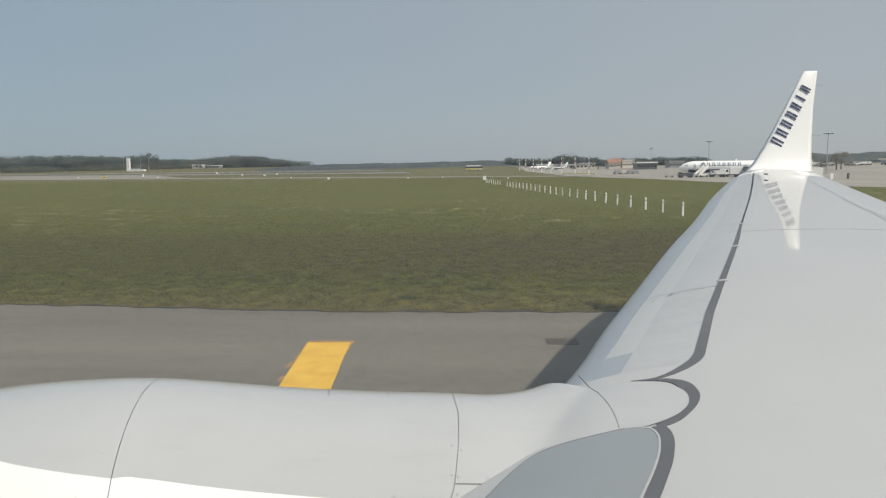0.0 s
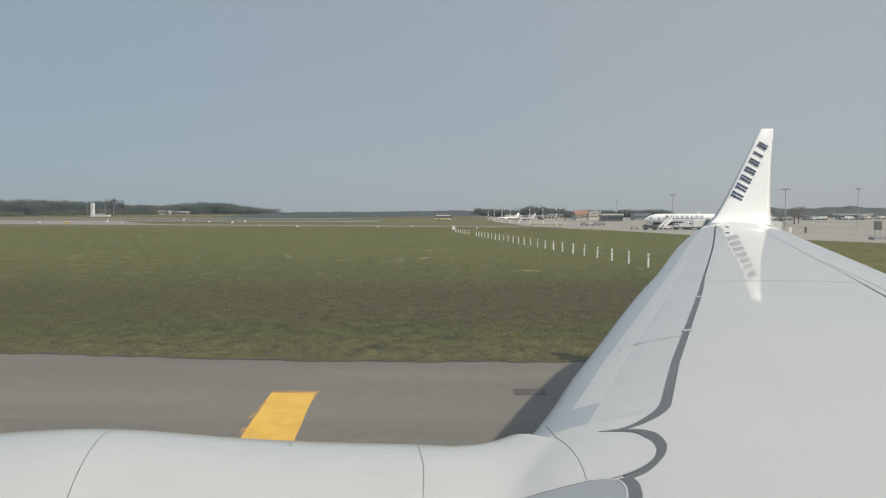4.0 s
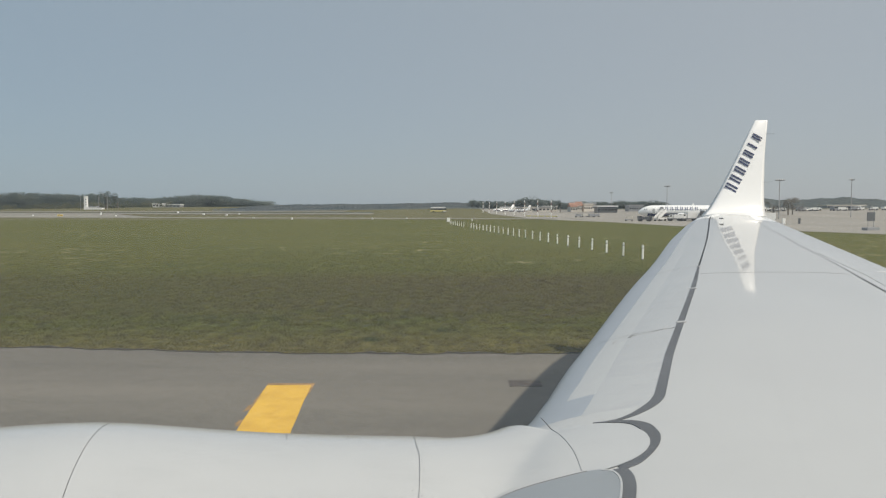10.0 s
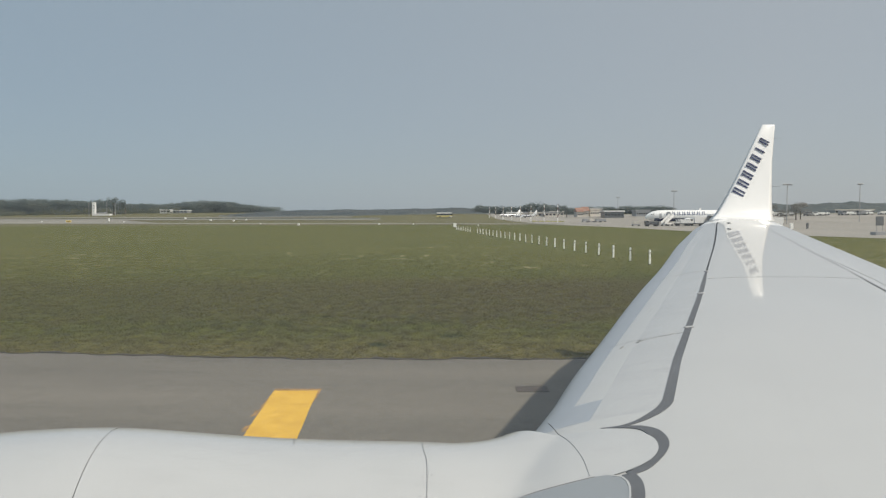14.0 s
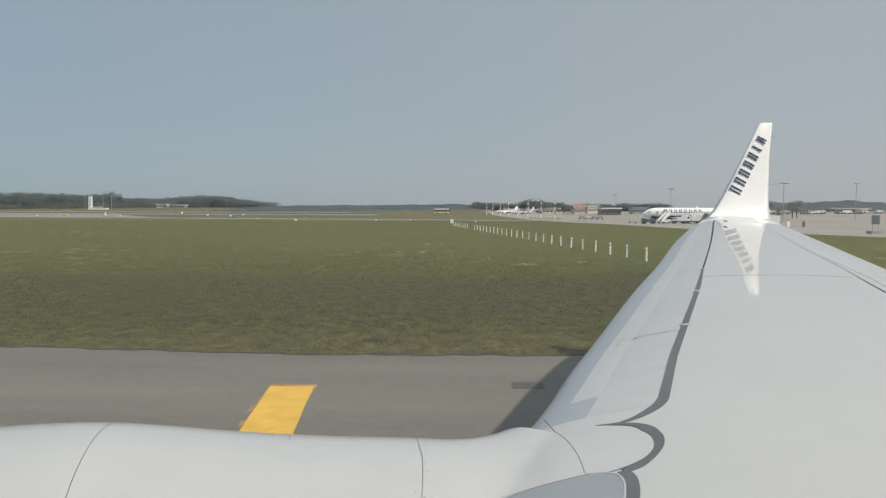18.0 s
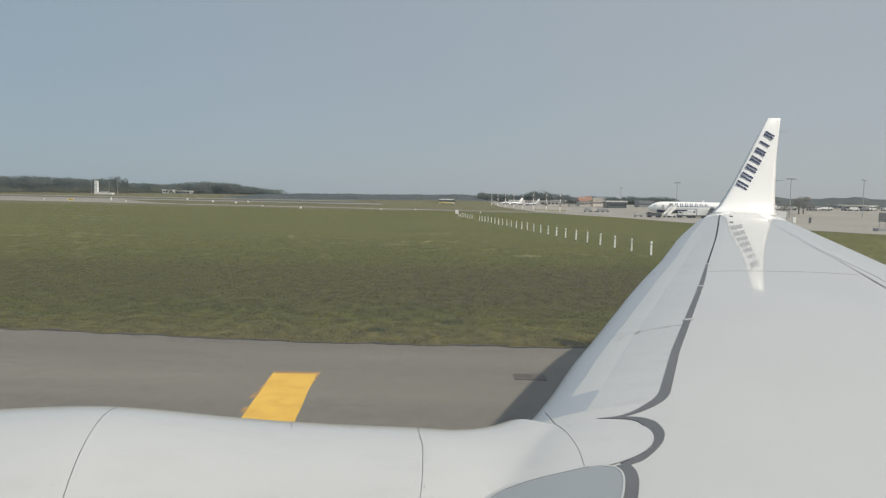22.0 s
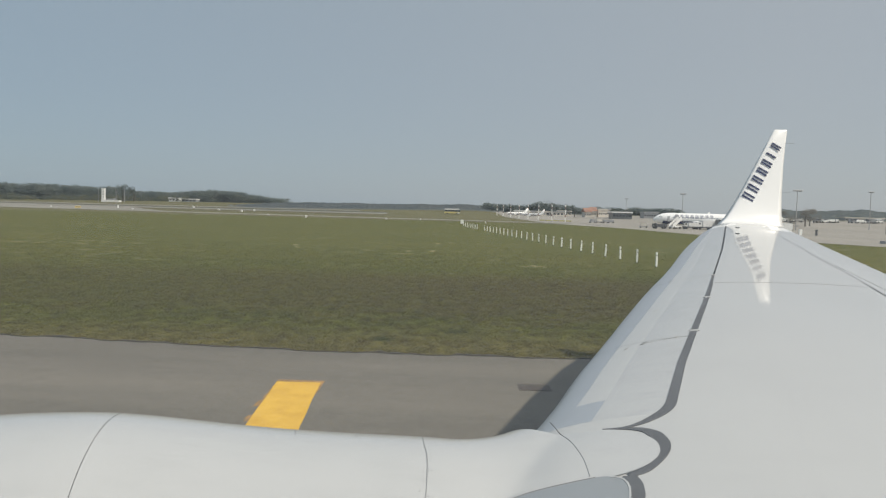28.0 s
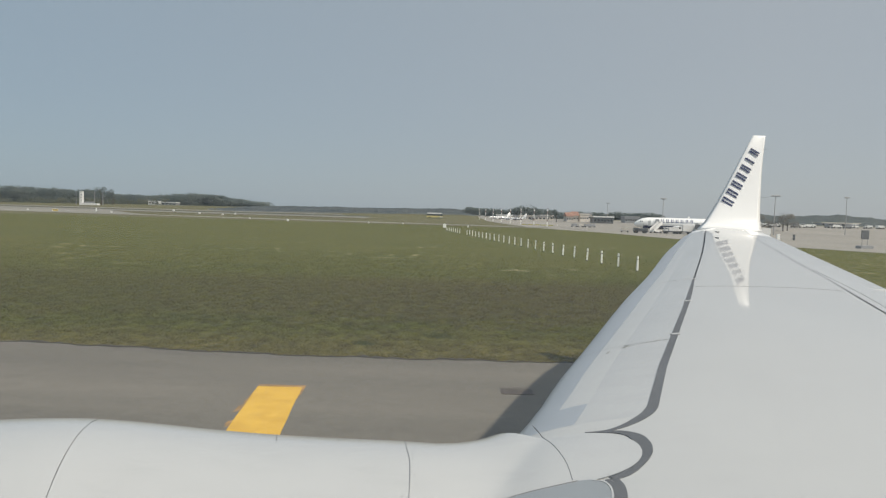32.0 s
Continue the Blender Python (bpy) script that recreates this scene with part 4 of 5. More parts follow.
v, fcs = sheet(fairing_pt, lin(-0.10, 0.62, 22) + lin(0.64, 0.90, 12) + [0.915, 0.929, 0.941, 0.950, 0.9545], lin(-1, 1, 25))
jpart("pylon_fairing", v, fcs, M_NAC, "white fairing between engine and wing")
ribbon("panel_seam", bend([(0.515, 3.565), (0.535, 3.48), (0.567, 3.28), (0.588, 3.03), (0.585, 2.845)], 5), 0.0017, M_SEAMPALE, 0.002, lambda x, y, off: (x, y, max(fairing_z(x, y), on_wing(x, y)[2]) + off))

# fuselage with the window opening, and gear that carries it
FC, FZ, FR = -1.82, 3.25, 1.88


def hull(x, a):
    k2 = smooth01(-15.5, -9.5, x) * (1 - smooth01(9, 20, x))
    r = 0.05 + (FR - 0.05) * max(0.0, k2) ** 0.5
    return (x, FC + r * math.cos(radians(a)), FZ + (1 - k2) * (0.5 if x > 0 else -0.4) + r * math.sin(radians(a)))


xs = sorted(set(lin(-15.4, -0.30, 26) + [-0.125, 0.125] + lin(0.30, 19.9, 30)))
an = sorted(set([round(q, 3) for q in lin(-90, 4, 24)] + [16.4] + [round(q, 3) for q in lin(24, 270, 50)]))
v, fcs = sheet(hull, xs, an)
na = len(an)
keep = []
for i in range(len(xs) - 1):
    for j in range(na - 1):
        if not (xs[i] >= -0.126 and xs[i + 1] <= 0.126 and an[j] >= 3.9 and an[j + 1] <= 16.5):
            keep.append(fcs[i * (na - 1) + j])
jpart("fuselage", v, keep, M_WHITE, "white fuselage skin")
v, fcs = sheet(lambda x, a: (x, FC + (FR + 0.004) * math.cos(radians(a)), FZ + (FR + 0.004) * math.sin(radians(a))), lin(-0.14, 0.14, 4), lin(3.2, 17.2, 6))
jpart("cabin_window", v, fcs, M_PANE, "scuffed clear acrylic cabin window pane", False).visible_shadow = False
for x, y, r, w in ((3.6, -4.68, 0.56, 0.4), (3.6, 1.04, 0.56, 0.4), (-11.5, -1.82, 0.34, 0.22)):
    ob = part("wheel", rod_bm((x, y - w / 2, r + 0.012), (x, y + w / 2, r + 0.012), r, seg=28), M_RUBBER, jet)
    ob.matrix_parent_inverse = JET
    ob = part("gear_leg", rod_bm((x, y, r), (x, y * 0.9 - 0.1, 2.0), 0.11, seg=12), M_METAL, jet)
    ob.matrix_parent_inverse = JET

# ---------------------------------------------------------------- airfield furniture
def post(x, y):
    e = thing("fence_post", x, y, rise(x, y), "slim white marker post standing in the grass", "post", "row of white posts", rz=random.uniform(-20, 20))
    bm = box_bm((0.125, 0.115, 1.04), (0, 0, 0.52), 0.012)
    part("shaft", bm, M_POST, e)
    part("cap", box_bm((0.13, 0.12, 0.05), (0, 0, 1.065), 0.012), M_POST, e)
    part("band", box_bm((0.131, 0.121, 0.05), (0, 0, 0.86)), M_BUSGREY, e, "dark reflector band")
    # dark collar that draws the shade at the foot in the grass
    part("collar", box_bm((0.19, 0.18, 0.05), (0, 0, 0.02), 0.01), M_SOILSHADE, e, "dark collar standing for the shade at the post's foot")
    return e


first = post(14.59, 50)
for i in list(range(1, 24)) + list(range(26, 34)):
    y = 50 + 3.92 * i
    x = 14.59 - 0.3917 * i
    copy_thing(first, pose(x, y, rise(x, y), random.uniform(-2, 2), random.uniform(-2, 2), random.uniform(-25, 25)))


def marker_box(x, y, w, h, mat, name="marker_box", label="small white equipment box on the grass", cat="box"):
    e = thing(name, x, y, rise(x, y), label, cat)
    part("body", box_bm((w, w * 0.7, h), (0, 0, h / 2 + 0.05), 0.03), mat, e)
    part("foot", box_bm((w * 1.3, w, 0.08), (0, 0, 0.04)), M_CONCRETE, e)
    return e


marker_box(1.5, 224, 1.0, 1.3, M_POST)
marker_box(87.5, 176, 0.75, 1.5, M_POST, "equipment_box", "white equipment box standing on the apron")
marker_box(92.6, 178, 0.5, 1.5, M_BUSGREY, "equipment_box", "dark equipment box standing on the apron")
for x, y, w, h in ((-204, 406, 0.9, 2.4), (-138, 392, 1.3, 1.1), (-119, 374, 1.2, 1.0), (-116, 387, 1.0, 1.2), (-166, 426, 1.2, 1.6), (-62.8, 282, 1.0, 1.1), (-30, 287, 0.7, 0.8), (-16, 295, 0.7, 0.8), (-250, 415, 0.9, 1.0), (-185, 385, 0.9, 0.9), (-92, 330, 0.8, 0.8), (10, 243, 0.5, 0.8)):
    marker_box(x, y, 0.75 * w, 0.75 * h, M_POST, "runway_edge_marker", "small white runway edge marker box", "marker")


def board(x, y, w, h, face, rz, name, label, legs=2, z0=0.35):
    e = thing(name, x, y, rise(x, y), label, "sign", rz=rz)
    part("panel", box_bm((w, 0.25, h), (0, 0, z0 + h / 2), 0.03), M_POST, e)
    part("face", box_bm((w - 0.1, 0.012, h - 0.1), (0, -0.13, z0 + h / 2)), face, e)
    for i in range(legs):
        part("leg", rod_bm((-w * 0.35 + i * 0.7 * w, 0, 0), (-w * 0.35 + i * 0.7 * w, 0, z0), 0.05), M_STEEL, e)
    for i in range(3):
        part("bar", box_bm((w * 0.16, 0.01, h * 0.45), (-w * 0.26 + i * w * 0.26, -0.14, z0 + h / 2)), M_SIGNBLACK, e)
    return e


board(-221, 393, 2.9, 1.2, M_SIGNYEL, 25, "yellow_taxiway_sign", "yellow taxiway sign with dark bars beside the runway")


# holding position sign and service lids further along the taxiway
def holding_sign(x, y):
    e = thing("holding_sign", x, y, 0, "red and black holding sign in white housing on concrete pad", "sign", rz=-112)
    part("pad", box_bm((2.9, 1.5, 0.06), (0.1, 0.15, 0.03), 0.01), M_CONCRETE, e)
    part("housing", box_bm((2.3, 0.38, 1.0), (0, 0, 0.78), 0.03), M_POST, e)
    part("red_face", box_bm((1.55, 0.012, 0.86), (-0.32, 0.197, 0.78)), M_SIGNRED, e)
    part("black_face", box_bm((0.56, 0.012, 0.86), (0.80, 0.197, 0.78)), M_SIGNBLACK, e)
    for body, cx, size in (("35-17", -0.32, 0.52), ("C", 0.80, 0.52)):
        cu = bpy.data.curves.new("legend", "FONT")
        cu.body, cu.size, cu.align_x, cu.align_y, cu.extrude = body, size, "CENTER", "CENTER", 0.004
        tmp = new("legend", cu)
        me = bpy.data.meshes.new_from_object(tmp.evaluated_get(bpy.context.evaluated_depsgraph_get()))
        bpy.data.objects.remove(tmp)
        me.materials.append(M_POST if body != "C" else M_SIGNYEL)
        ob = new("legend", me)
        ob.parent = e
        ob.matrix_basis = pose(cx, 0.208, 0.78, 90, 0, 180)
    for i in range(3):
        part("leg", rod_bm((-0.9 + 0.9 * i, 0, 0.06), (-0.9 + 0.9 * i, 0, 0.29), 0.06), M_STEEL, e)
    c = thing("equipment_cabinet", x - 0.80, y - 0.15, 0, "white metal equipment cabinet beside the holding sign", "cabinet", rz=-112)
    part("body", box_bm((0.85, 0.38, 1.0), (0, 0, 0.76), 0.03), M_POST, c)
    part("vent", box_bm((0.30, 0.012, 0.06), (0, 0.197, 1.15)), M_STEEL, c)
    for i in range(2):
        part("leg", rod_bm((-0.3 + 0.6 * i, 0, 0), (-0.3 + 0.6 * i, 0, 0.27), 0.06), M_STEEL, c)


holding_sign(-33.1, 28.2)


def service_lids(x, y, rz, n, kind_of):
    e = thing("manhole_slab", x, y, 0, "concrete slab with %s square service covers in the grass" % kind_of, "manhole", "concrete service covers", rz)
    w = 0.50 * n + 0.12
    part("slab", box_bm((w, 0.95, 0.07), (0, 0, 0.035), 0.012), M_CONCRETE, e)
    for i in range(n):
        cx = 0.50 * (i - (n - 1) / 2)
        cover = part("cover", box_bm((0.42, 0.62, 0.014), (cx, 0, 0.075), 0.004), M_APRON, e)
        for sx in (-1, 1):
            part("lifting_slot", box_bm((0.07, 0.03, 0.004), (cx + 0.12 * sx, 0.22 * sx, 0.0835)), M_GRATE, cover, "dark lifting slot")


service_lids(-28.3, 19.75, 4, 3, "three")
service_lids(-29.85, 18.9, 2, 4, "four")


# ---------------------------------------------------------------- masts
def flood_mast(x, y, h, label, head=4.5):
    e = thing("floodlight_mast", x, y, rise(x, y), label, "mast", "apron floodlight masts")
    part("pole", rod_bm((0, 0, 0), (0, 0, h), 0.19, 0.10, 12), M_MAST, e)
    part("crossarm", box_bm((head, 0.3, 0.12), (0, 0, h), 0.04), M_MAST, e)
    for i in range(5):
        part("lamp", box_bm((head / 7, 0.6, 0.3), (-head * 0.4 + i * head * 0.2, -0.3, h + 0.25), 0.05, rot=Matrix.Rotation(radians(-25), 4, "X")), M_STEEL, e)
    return e


flood_mast(96.5, 296, 13.0, "grey steel floodlight mast behind the parked airliner", 2.8)
flood_mast(122.5, 250, 14.3, "tall grey floodlight mast on the apron", 3.6)
flood_mast(159.5, 268, 14.5, "slim pale floodlight mast on the far apron", 2.2)
flood_mast(91, 372, 10.8, "grey floodlight mast on the far apron", 2.4)


def striped_mast(x, y, h):
    e = thing("striped_mast", x, y, rise(x, y), "red and white banded lattice mast on the apron edge", "mast", "red and white masts")
    n = 7
    for i in range(n):
        bm = bmesh.new()
        z0, z1 = h * i / n, h * (i + 1) / n
        w0, w1 = 0.17 - 0.07 * i / n, 0.17 - 0.07 * (i + 1) / n
        cs = [(-1, -1), (1, -1), (1, 1), (-1, 1)]
        for k in range(4):
            a, b = cs[k], cs[(k + 1) % 4]
            rod_bm((a[0] * w0, a[1] * w0, z0), (a[0] * w1, a[1] * w1, z1), 0.065, seg=4, bm=bm)
            rod_bm((a[0] * w0, a[1] * w0, z0), (b[0] * w1, b[1] * w1, z1), 0.04, seg=4, bm=bm)
        part("segment", bm, M_BAND if i in (2, 5) else M_POST, e)
    part("lamp_head", box_bm((0.9, 0.4, 0.3), (0, 0, h + 0.1), 0.08), M_STEEL, e)


for x, y, h in ((21.2, 370, 5.2), (24.0, 362, 5.4), (27.2, 352, 5.7), (30.6, 342, 6.0), (34.1, 332, 6.3), (38.0, 322, 6.6), (42.8, 312, 6.8), (47.1, 300, 7.0)):
    striped_mast(x, y, h * 1.12)


# ---------------------------------------------------------------- parked airliner
def airliner(x, y, rz=0, scale=1.0, tail=M_NAVY, label="white airliner with navy belly and tail parked on the apron", name="parked_airliner"):
    e = thing(name, x, y, rise(x, y) + 0.05, label, "airliner", rz=rz)
    e.scale = (scale,) * 3
    prof = [(0, .05, 2.75), (.25, .45, 2.8), (.8, .85, 2.9), (1.6, 1.25, 3.05), (2.8, 1.62, 3.2), (4.5, 1.85, 3.25), (7, 1.88, 3.25), (26, 1.88, 3.25), (30, 1.7, 3.4), (34, 1.2, 3.75), (37.5, .6, 4.15), (39.4, .18, 4.35)]
    NS = 28
    rings = [[(px, r * math.sin(2 * math.pi * k / NS), z + r * math.cos(2 * math.pi * k / NS)) for k in range(NS)] for px, r, z in prof]
    vv, ff = loft(rings)
    idx = []
    for q in ff:
        zc = sum(vv[k][2] for k in q) / len(q)
        xc = sum(vv[k][0] for k in q) / len(q)
        idx.append(1 if zc < 2.35 + 0.05 * max(0, xc - 26) and xc > 3 else 0)
    body = add("fuselage", vv, ff, M_WHITE, e, "white fuselage with navy belly", True, [M_WHITE, M_NAVY], idx)
    for side in (-1, 1):
        for k in range(2):
            part("cockpit_window", box_bm((0.5, 0.04, 0.38), (2.0 + 0.55 * k, side * (1.20 + 0.18 * k), 3.75), 0.05, rot=Matrix.Rotation(radians(-side * 22), 4, "Z") @ Matrix.Rotation(radians(side * 24), 4, "X")), M_DARKGLASS, e)
    for k in range(46):
        part("cabin_window", box_bm((0.25, 0.03, 0.34), (6.0 + 0.51 * k, -1.862, 3.62)), M_CABIN, e)
    for dx in (4.6, 29.0):
        part("door", box_bm((0.8, 0.05, 1.75), (dx, -1.83, 3.15), 0.02), M_SLAT, e)
    for k in range(7):  # navy blocks in place of the brand name
        for o in (-0.28, 0.28):
            part("navy_block", box_bm((0.21, 0.03, 1.2), (8.9 + 1.6 * k + o, -1.77, 4.05), rot=Matrix.Rotation(radians(-16), 4, "X")), M_LETTER, e)
    part("emblem", box_bm((1.2, 0.03, 1.0), (7.2, -1.79, 4.1), 0.2, rot=Matrix.Rotation(radians(-16), 4, "X")), M_STEEL, e)
    for side in (-1, 1):
        st = [(13.5, 0.0, 2.1, 7.5, .9), (17.4, 6.0, 2.6, 4.2, .45), (22.6, 17.0, 3.45, 1.5, .16)]
        rings = []
        for px, yy, z, c, th in st:
            rings.append([(px + c * s, side * yy, z + sg * th * 0.5 * math.sin(math.pi * s ** 0.6)) for sg, seq in ((1, lin(0, 1, 9)), (-1, lin(0.88, 0.12, 7))) for s in seq])
        vv, ff = loft(rings)
        add("wing", vv, ff, M_SLAT, e, "", True)
        rings = [[(px + c * s, side * yy, z + 0) for s in (0, 1)] + [(px + c * s, side * (yy + 0.08), z) for s in (1, 0)] for px, yy, z, c in ((22.7, 17.0, 3.45, 1.4), (23.3, 17.35, 4.0, 1.1), (24.5, 17.85, 5.9, 0.5))]
        vv, ff = loft(rings)
        add("winglet", vv, ff, M_NAVY if side < 0 else M_WHITE, e)
        st = [(34.0, .5, 4.5, 3.4, .3), (37.4, 7.1, 5.2, 1.2, .1)]
        rings = []
        for px, yy, z, c, th in st:
            rings.append([(px + c * s, side * yy, z + sg * th * 0.5 * math.sin(math.pi * s ** 0.6)) for sg, seq in ((1, lin(0, 1, 7)), (-1, lin(0.85, 0.15, 5))) for s in seq])
        vv, ff = loft(rings)
        add("tailplane", vv, ff, M_SLAT, e, "", True)
        rings = [[(11.4 + px, side * 4.83 + r * math.sin(2 * math.pi * k / 20), 1.55 + r * math.cos(2 * math.pi * k / 20)) for k in range(20)] for px, r in ((0, .85), (.15, .98), (1.2, 1.06), (2.6, 1.0), (3.8, .8), (4.4, .62))]
        vv, ff = loft(rings)
        eng = add("engine", vv, ff, M_WHITE, e, "white engine nacelle", True)
        part("inlet", rod_bm((11.38, side * 4.83, 1.55), (11.44, side * 4.83, 1.55), 0.78, seg=20), M_GAP, eng)
        for k in range(2):
            part("main_wheel", rod_bm((19.5, side * (2.6 + 0.6 * k) - 0.18, 0.56), (19.5, side * (2.6 + 0.6 * k) + 0.18, 0.56), 0.56, seg=18), M_RUBBER, e)
        part("main_gear_leg", rod_bm((19.5, side * 2.9, 0.56), (19.2, side * 2.6, 2.3), 0.14), M_METAL, e)
    rings = [[(px + c * s, sg * 0.22 * (1 - q * 0.6) * math.sin(math.pi * s ** 0.6), z) for sg, seq in ((1, lin(0, 1, 8)), (-1, lin(0.88, 0.12, 6))) for s in seq] for px, c, z, q in ((28.5, 9.5, 4.9, 0), (31.6, 6.6, 5.6, .1), (33.2, 5.4, 7.2, .4), (37.4, 2.2, 12.4, 1))]
    vv, ff = loft(rings)
    fin = add("tail_fin", vv, ff, tail, e, "navy tail fin with a golden emblem", True)
    for k in range(2):
        rings = [[(36.3 + r * math.cos(2 * math.pi * j / 14) * 1.0, sd * 0.24, 8.6 + r * 1.2 * math.sin(2 * math.pi * j / 14)) for j in range(14)] for r, sd in ((0.95, -1 + 2 * k), (0.90, -1.05 + 2.1 * k))]
        vv, ff = loft(rings)
        if tail is M_NAVY:
            add("emblem", vv, ff, M_YELLOWLOGO, fin)
    for k in (-1, 1):
        part("nose_wheel", rod_bm((4.2, k * 0.2 - 0.1, 0.34), (4.2, k * 0.2 + 0.1, 0.34), 0.34, seg=16), M_RUBBER, e)
    part("nose_gear_leg", rod_bm((4.2, 0, 0.34), (4.0, 0, 1.9), 0.10), M_METAL, e)
    return e


airliner(67.0, 236, scale=1.05)


def stairs(x, y, rz):
    e = thing("passenger_stairs", x, y, rise(x, y) + 0.05, "white wheeled passenger stairs standing at the airliner door", "stairs", rz=rz)
    part("chassis", box_bm((5.2, 1.6, 0.5), (0, 0, 0.75), 0.08), M_BUSWHITE, e)
    for sx in (-1.8, 1.8):
        for sy in (-0.75, 0.75):
            part("wheel", rod_bm((sx, sy - 0.12, 0.4), (sx, sy + 0.12, 0.4), 0.4, seg=14), M_RUBBER, e)
    for sy in (-0.75, 0.75):
        part("side_panel", box_bm((5.6, 0.06, 1.1), (0.2, sy, 2.35), 0.02, rot=Matrix.Rotation(radians(-28), 4, "Y")), M_BUSWHITE, e)
        part("handrail", rod_bm((-2.2, sy, 2.1), (2.7, sy, 4.7), 0.05), M_STEEL, e)
    for k in range(10):
        part("tread", box_bm((0.42, 1.4, 0.06), (-2.0 + 0.44 * k, 0, 0.9 + 0.2 * k)), M_STEEL, e)
    part("platform", box_bm((1.4, 1.6, 0.12), (2.9, 0, 2.9)), M_STEEL, e)
    return e


stairs(73.2, 231.2, 40)
stairs(91.0, 231.5, 60)


def bus(x, y, rz, body, roof, label, length=11.5, height=3.0, name="apron_bus", cat="bus"):
    e = thing(name, x, y, rise(x, y) + 0.05, label, cat, rz=rz)
    part("body", box_bm((length, 2.7, height * 0.42), (0, 0, 0.35 + height * 0.21), 0.12), body, e)
    part("upper_body", box_bm((length - 0.1, 2.6, height * 0.46), (0, 0, 0.35 + height * 0.64), 0.1), M_BUSGREY, e)
    part("roof", box_bm((length - 0.2, 2.55, height * 0.14), (0, 0, 0.35 + height * 0.92), 0.1), roof, e)
    if body is M_BUSYELLOW:
        part("roof_unit", box_bm((length * 0.94, 2.3, 0.45), (0, 0, 0.35 + height * 0.99 + 0.18), 0.1), roof, e)
    nw = int(length / 1.6)
    for k in range(nw):
        for sy in (-1.31, 1.31):
            part("window", box_bm((1.25, 0.03, height * 0.30), (-length / 2 + 1.1 + k * (length - 1.6) / max(1, nw - 1), sy, 0.35 + height * 0.62), 0.01), M_DARKGLASS, e)
    part("front_panel", box_bm((1.6, 2.74, height * 0.24), (length / 2 - 0.78, 0, 0.35 + height * 0.13), 0.05), M_BUSWHITE, e)
    part("windscreen", box_bm((0.04, 2.2, height * 0.4), (length / 2 - 0.02, 0, 0.35 + height * 0.6), 0.01), M_DARKGLASS, e)
    for sx in (-length * 0.3, length * 0.3):
        for sy in (-1.2, 1.2):
            w = part("wheel", rod_bm((sx, sy - 0.15, 0.45), (sx, sy + 0.15, 0.45), 0.45, seg=16), M_RUBBER, e)
    return e


bus(89.0, 225, 8, M_BUSWHITE, M_BUSWHITE, "white apron bus with dark windows on the apron", 9.0, 3.4)
bus(-3.2, 378, 0, M_BUSYELLOW, M_BUSWHITE, "yellow bus with a white roof beyond the grass", 8.6, 2.2)


def lorry(x, y, rz, label, cab=M_BUSWHITE, load=M_BUSWHITE, length=6.5, h=2.9, name="service_truck", base=None):
    e = thing(name, x, y, rise(x, y) + 0.05, label, "truck", rz=rz)
    part("chassis", box_bm((length, 2.2, 0.35), (0, 0, 0.75), 0.05), base or M_BUSGREY, e)
    part("load_box", box_bm((length * 0.68, 2.4, h - 0.9), (length * 0.14, 0, 0.92 + (h - 0.9) / 2), 0.06), load, e)
    c = part("cab", box_bm((length * 0.26, 2.3, h * 0.55), (-length * 0.36, 0, 0.9 + h * 0.275), 0.15), cab, e)
    part("windscreen", box_bm((0.04, 1.9, h * 0.22), (-length * 0.492, 0, 0.9 + h * 0.38)), M_DARKGLASS, c)
    for sy in (-1.16, 1.16):
        part("side_window", box_bm((length * 0.14, 0.03, h * 0.2), (-length * 0.37, sy, 0.9 + h * 0.38)), M_DARKGLASS, c)
    for sx in (-length * 0.33, length * 0.3):
        for sy in (-1.0, 1.0):
            part("wheel", rod_bm((sx, sy - 0.15, 0.45), (sx, sy + 0.15, 0.45), 0.45, seg=14), M_RUBBER, e)
    return e


lorry(82.5, 229.8, 10, "white catering truck beside the parked airliner")
lorry(77.6, 229.2, 0, "white service truck by the airliner nose", length=5, h=2.2)
lorry(66.0, 224.5, 0, "dark low baggage tractor near the airliner nose", M_BUSGREY, M_BUSGREY, 4.5, 1.6, "baggage_tractor")
lorry(101, 217, 0, "white fuel truck parked behind the winglet", length=8, h=2.8)
lorry(71.5, 155, 0, "white high lift truck with an orange base", M_BUSWHITE, M_BUSWHITE, 6.5, 3.0, "high_lift_truck", M_ORANGE)
vans = random.Random(21)
for k in range(19):
    m = vans.choice((M_POST, M_POST, M_POST, M_POST, M_STEEL))
    lorry(148 + 4.9 * k + vans.uniform(-1, 1), 366 + vans.uniform(-5, 6), vans.choice((0, 180, 90)), "parked airport van at the far apron edge", m, m, vans.uniform(3.8, 5.4), vans.uniform(1.7, 2.5), "parked_van", m)
for x, y in ((63.4, 234), (59.0, 300), (62.0, 301), (64.5, 299), (67.0, 300)):
    e = thing("baggage_cart", x, y, rise(x, y) + 0.05, "low grey baggage cart on the apron", "cart", "baggage carts", rz=random.uniform(-20, 20))
    part("bed", box_bm((2.8, 1.5, 0.2), (0, 0, 0.5), 0.03), M_STEEL, e)
    part("load", box_bm((2.2, 1.3, 0.8 + 0.5 * random.random()), (0, 0, 1.0), 0.08), random.choice((M_STEEL, M_WALL)), e)
    for sx in (-1, 1):
        for sy in (-0.6, 0.6):
            part("wheel", rod_bm((sx, sy - 0.06, 0.22), (sx, sy + 0.06, 0.22), 0.22, seg=10), M_RUBBER, e)
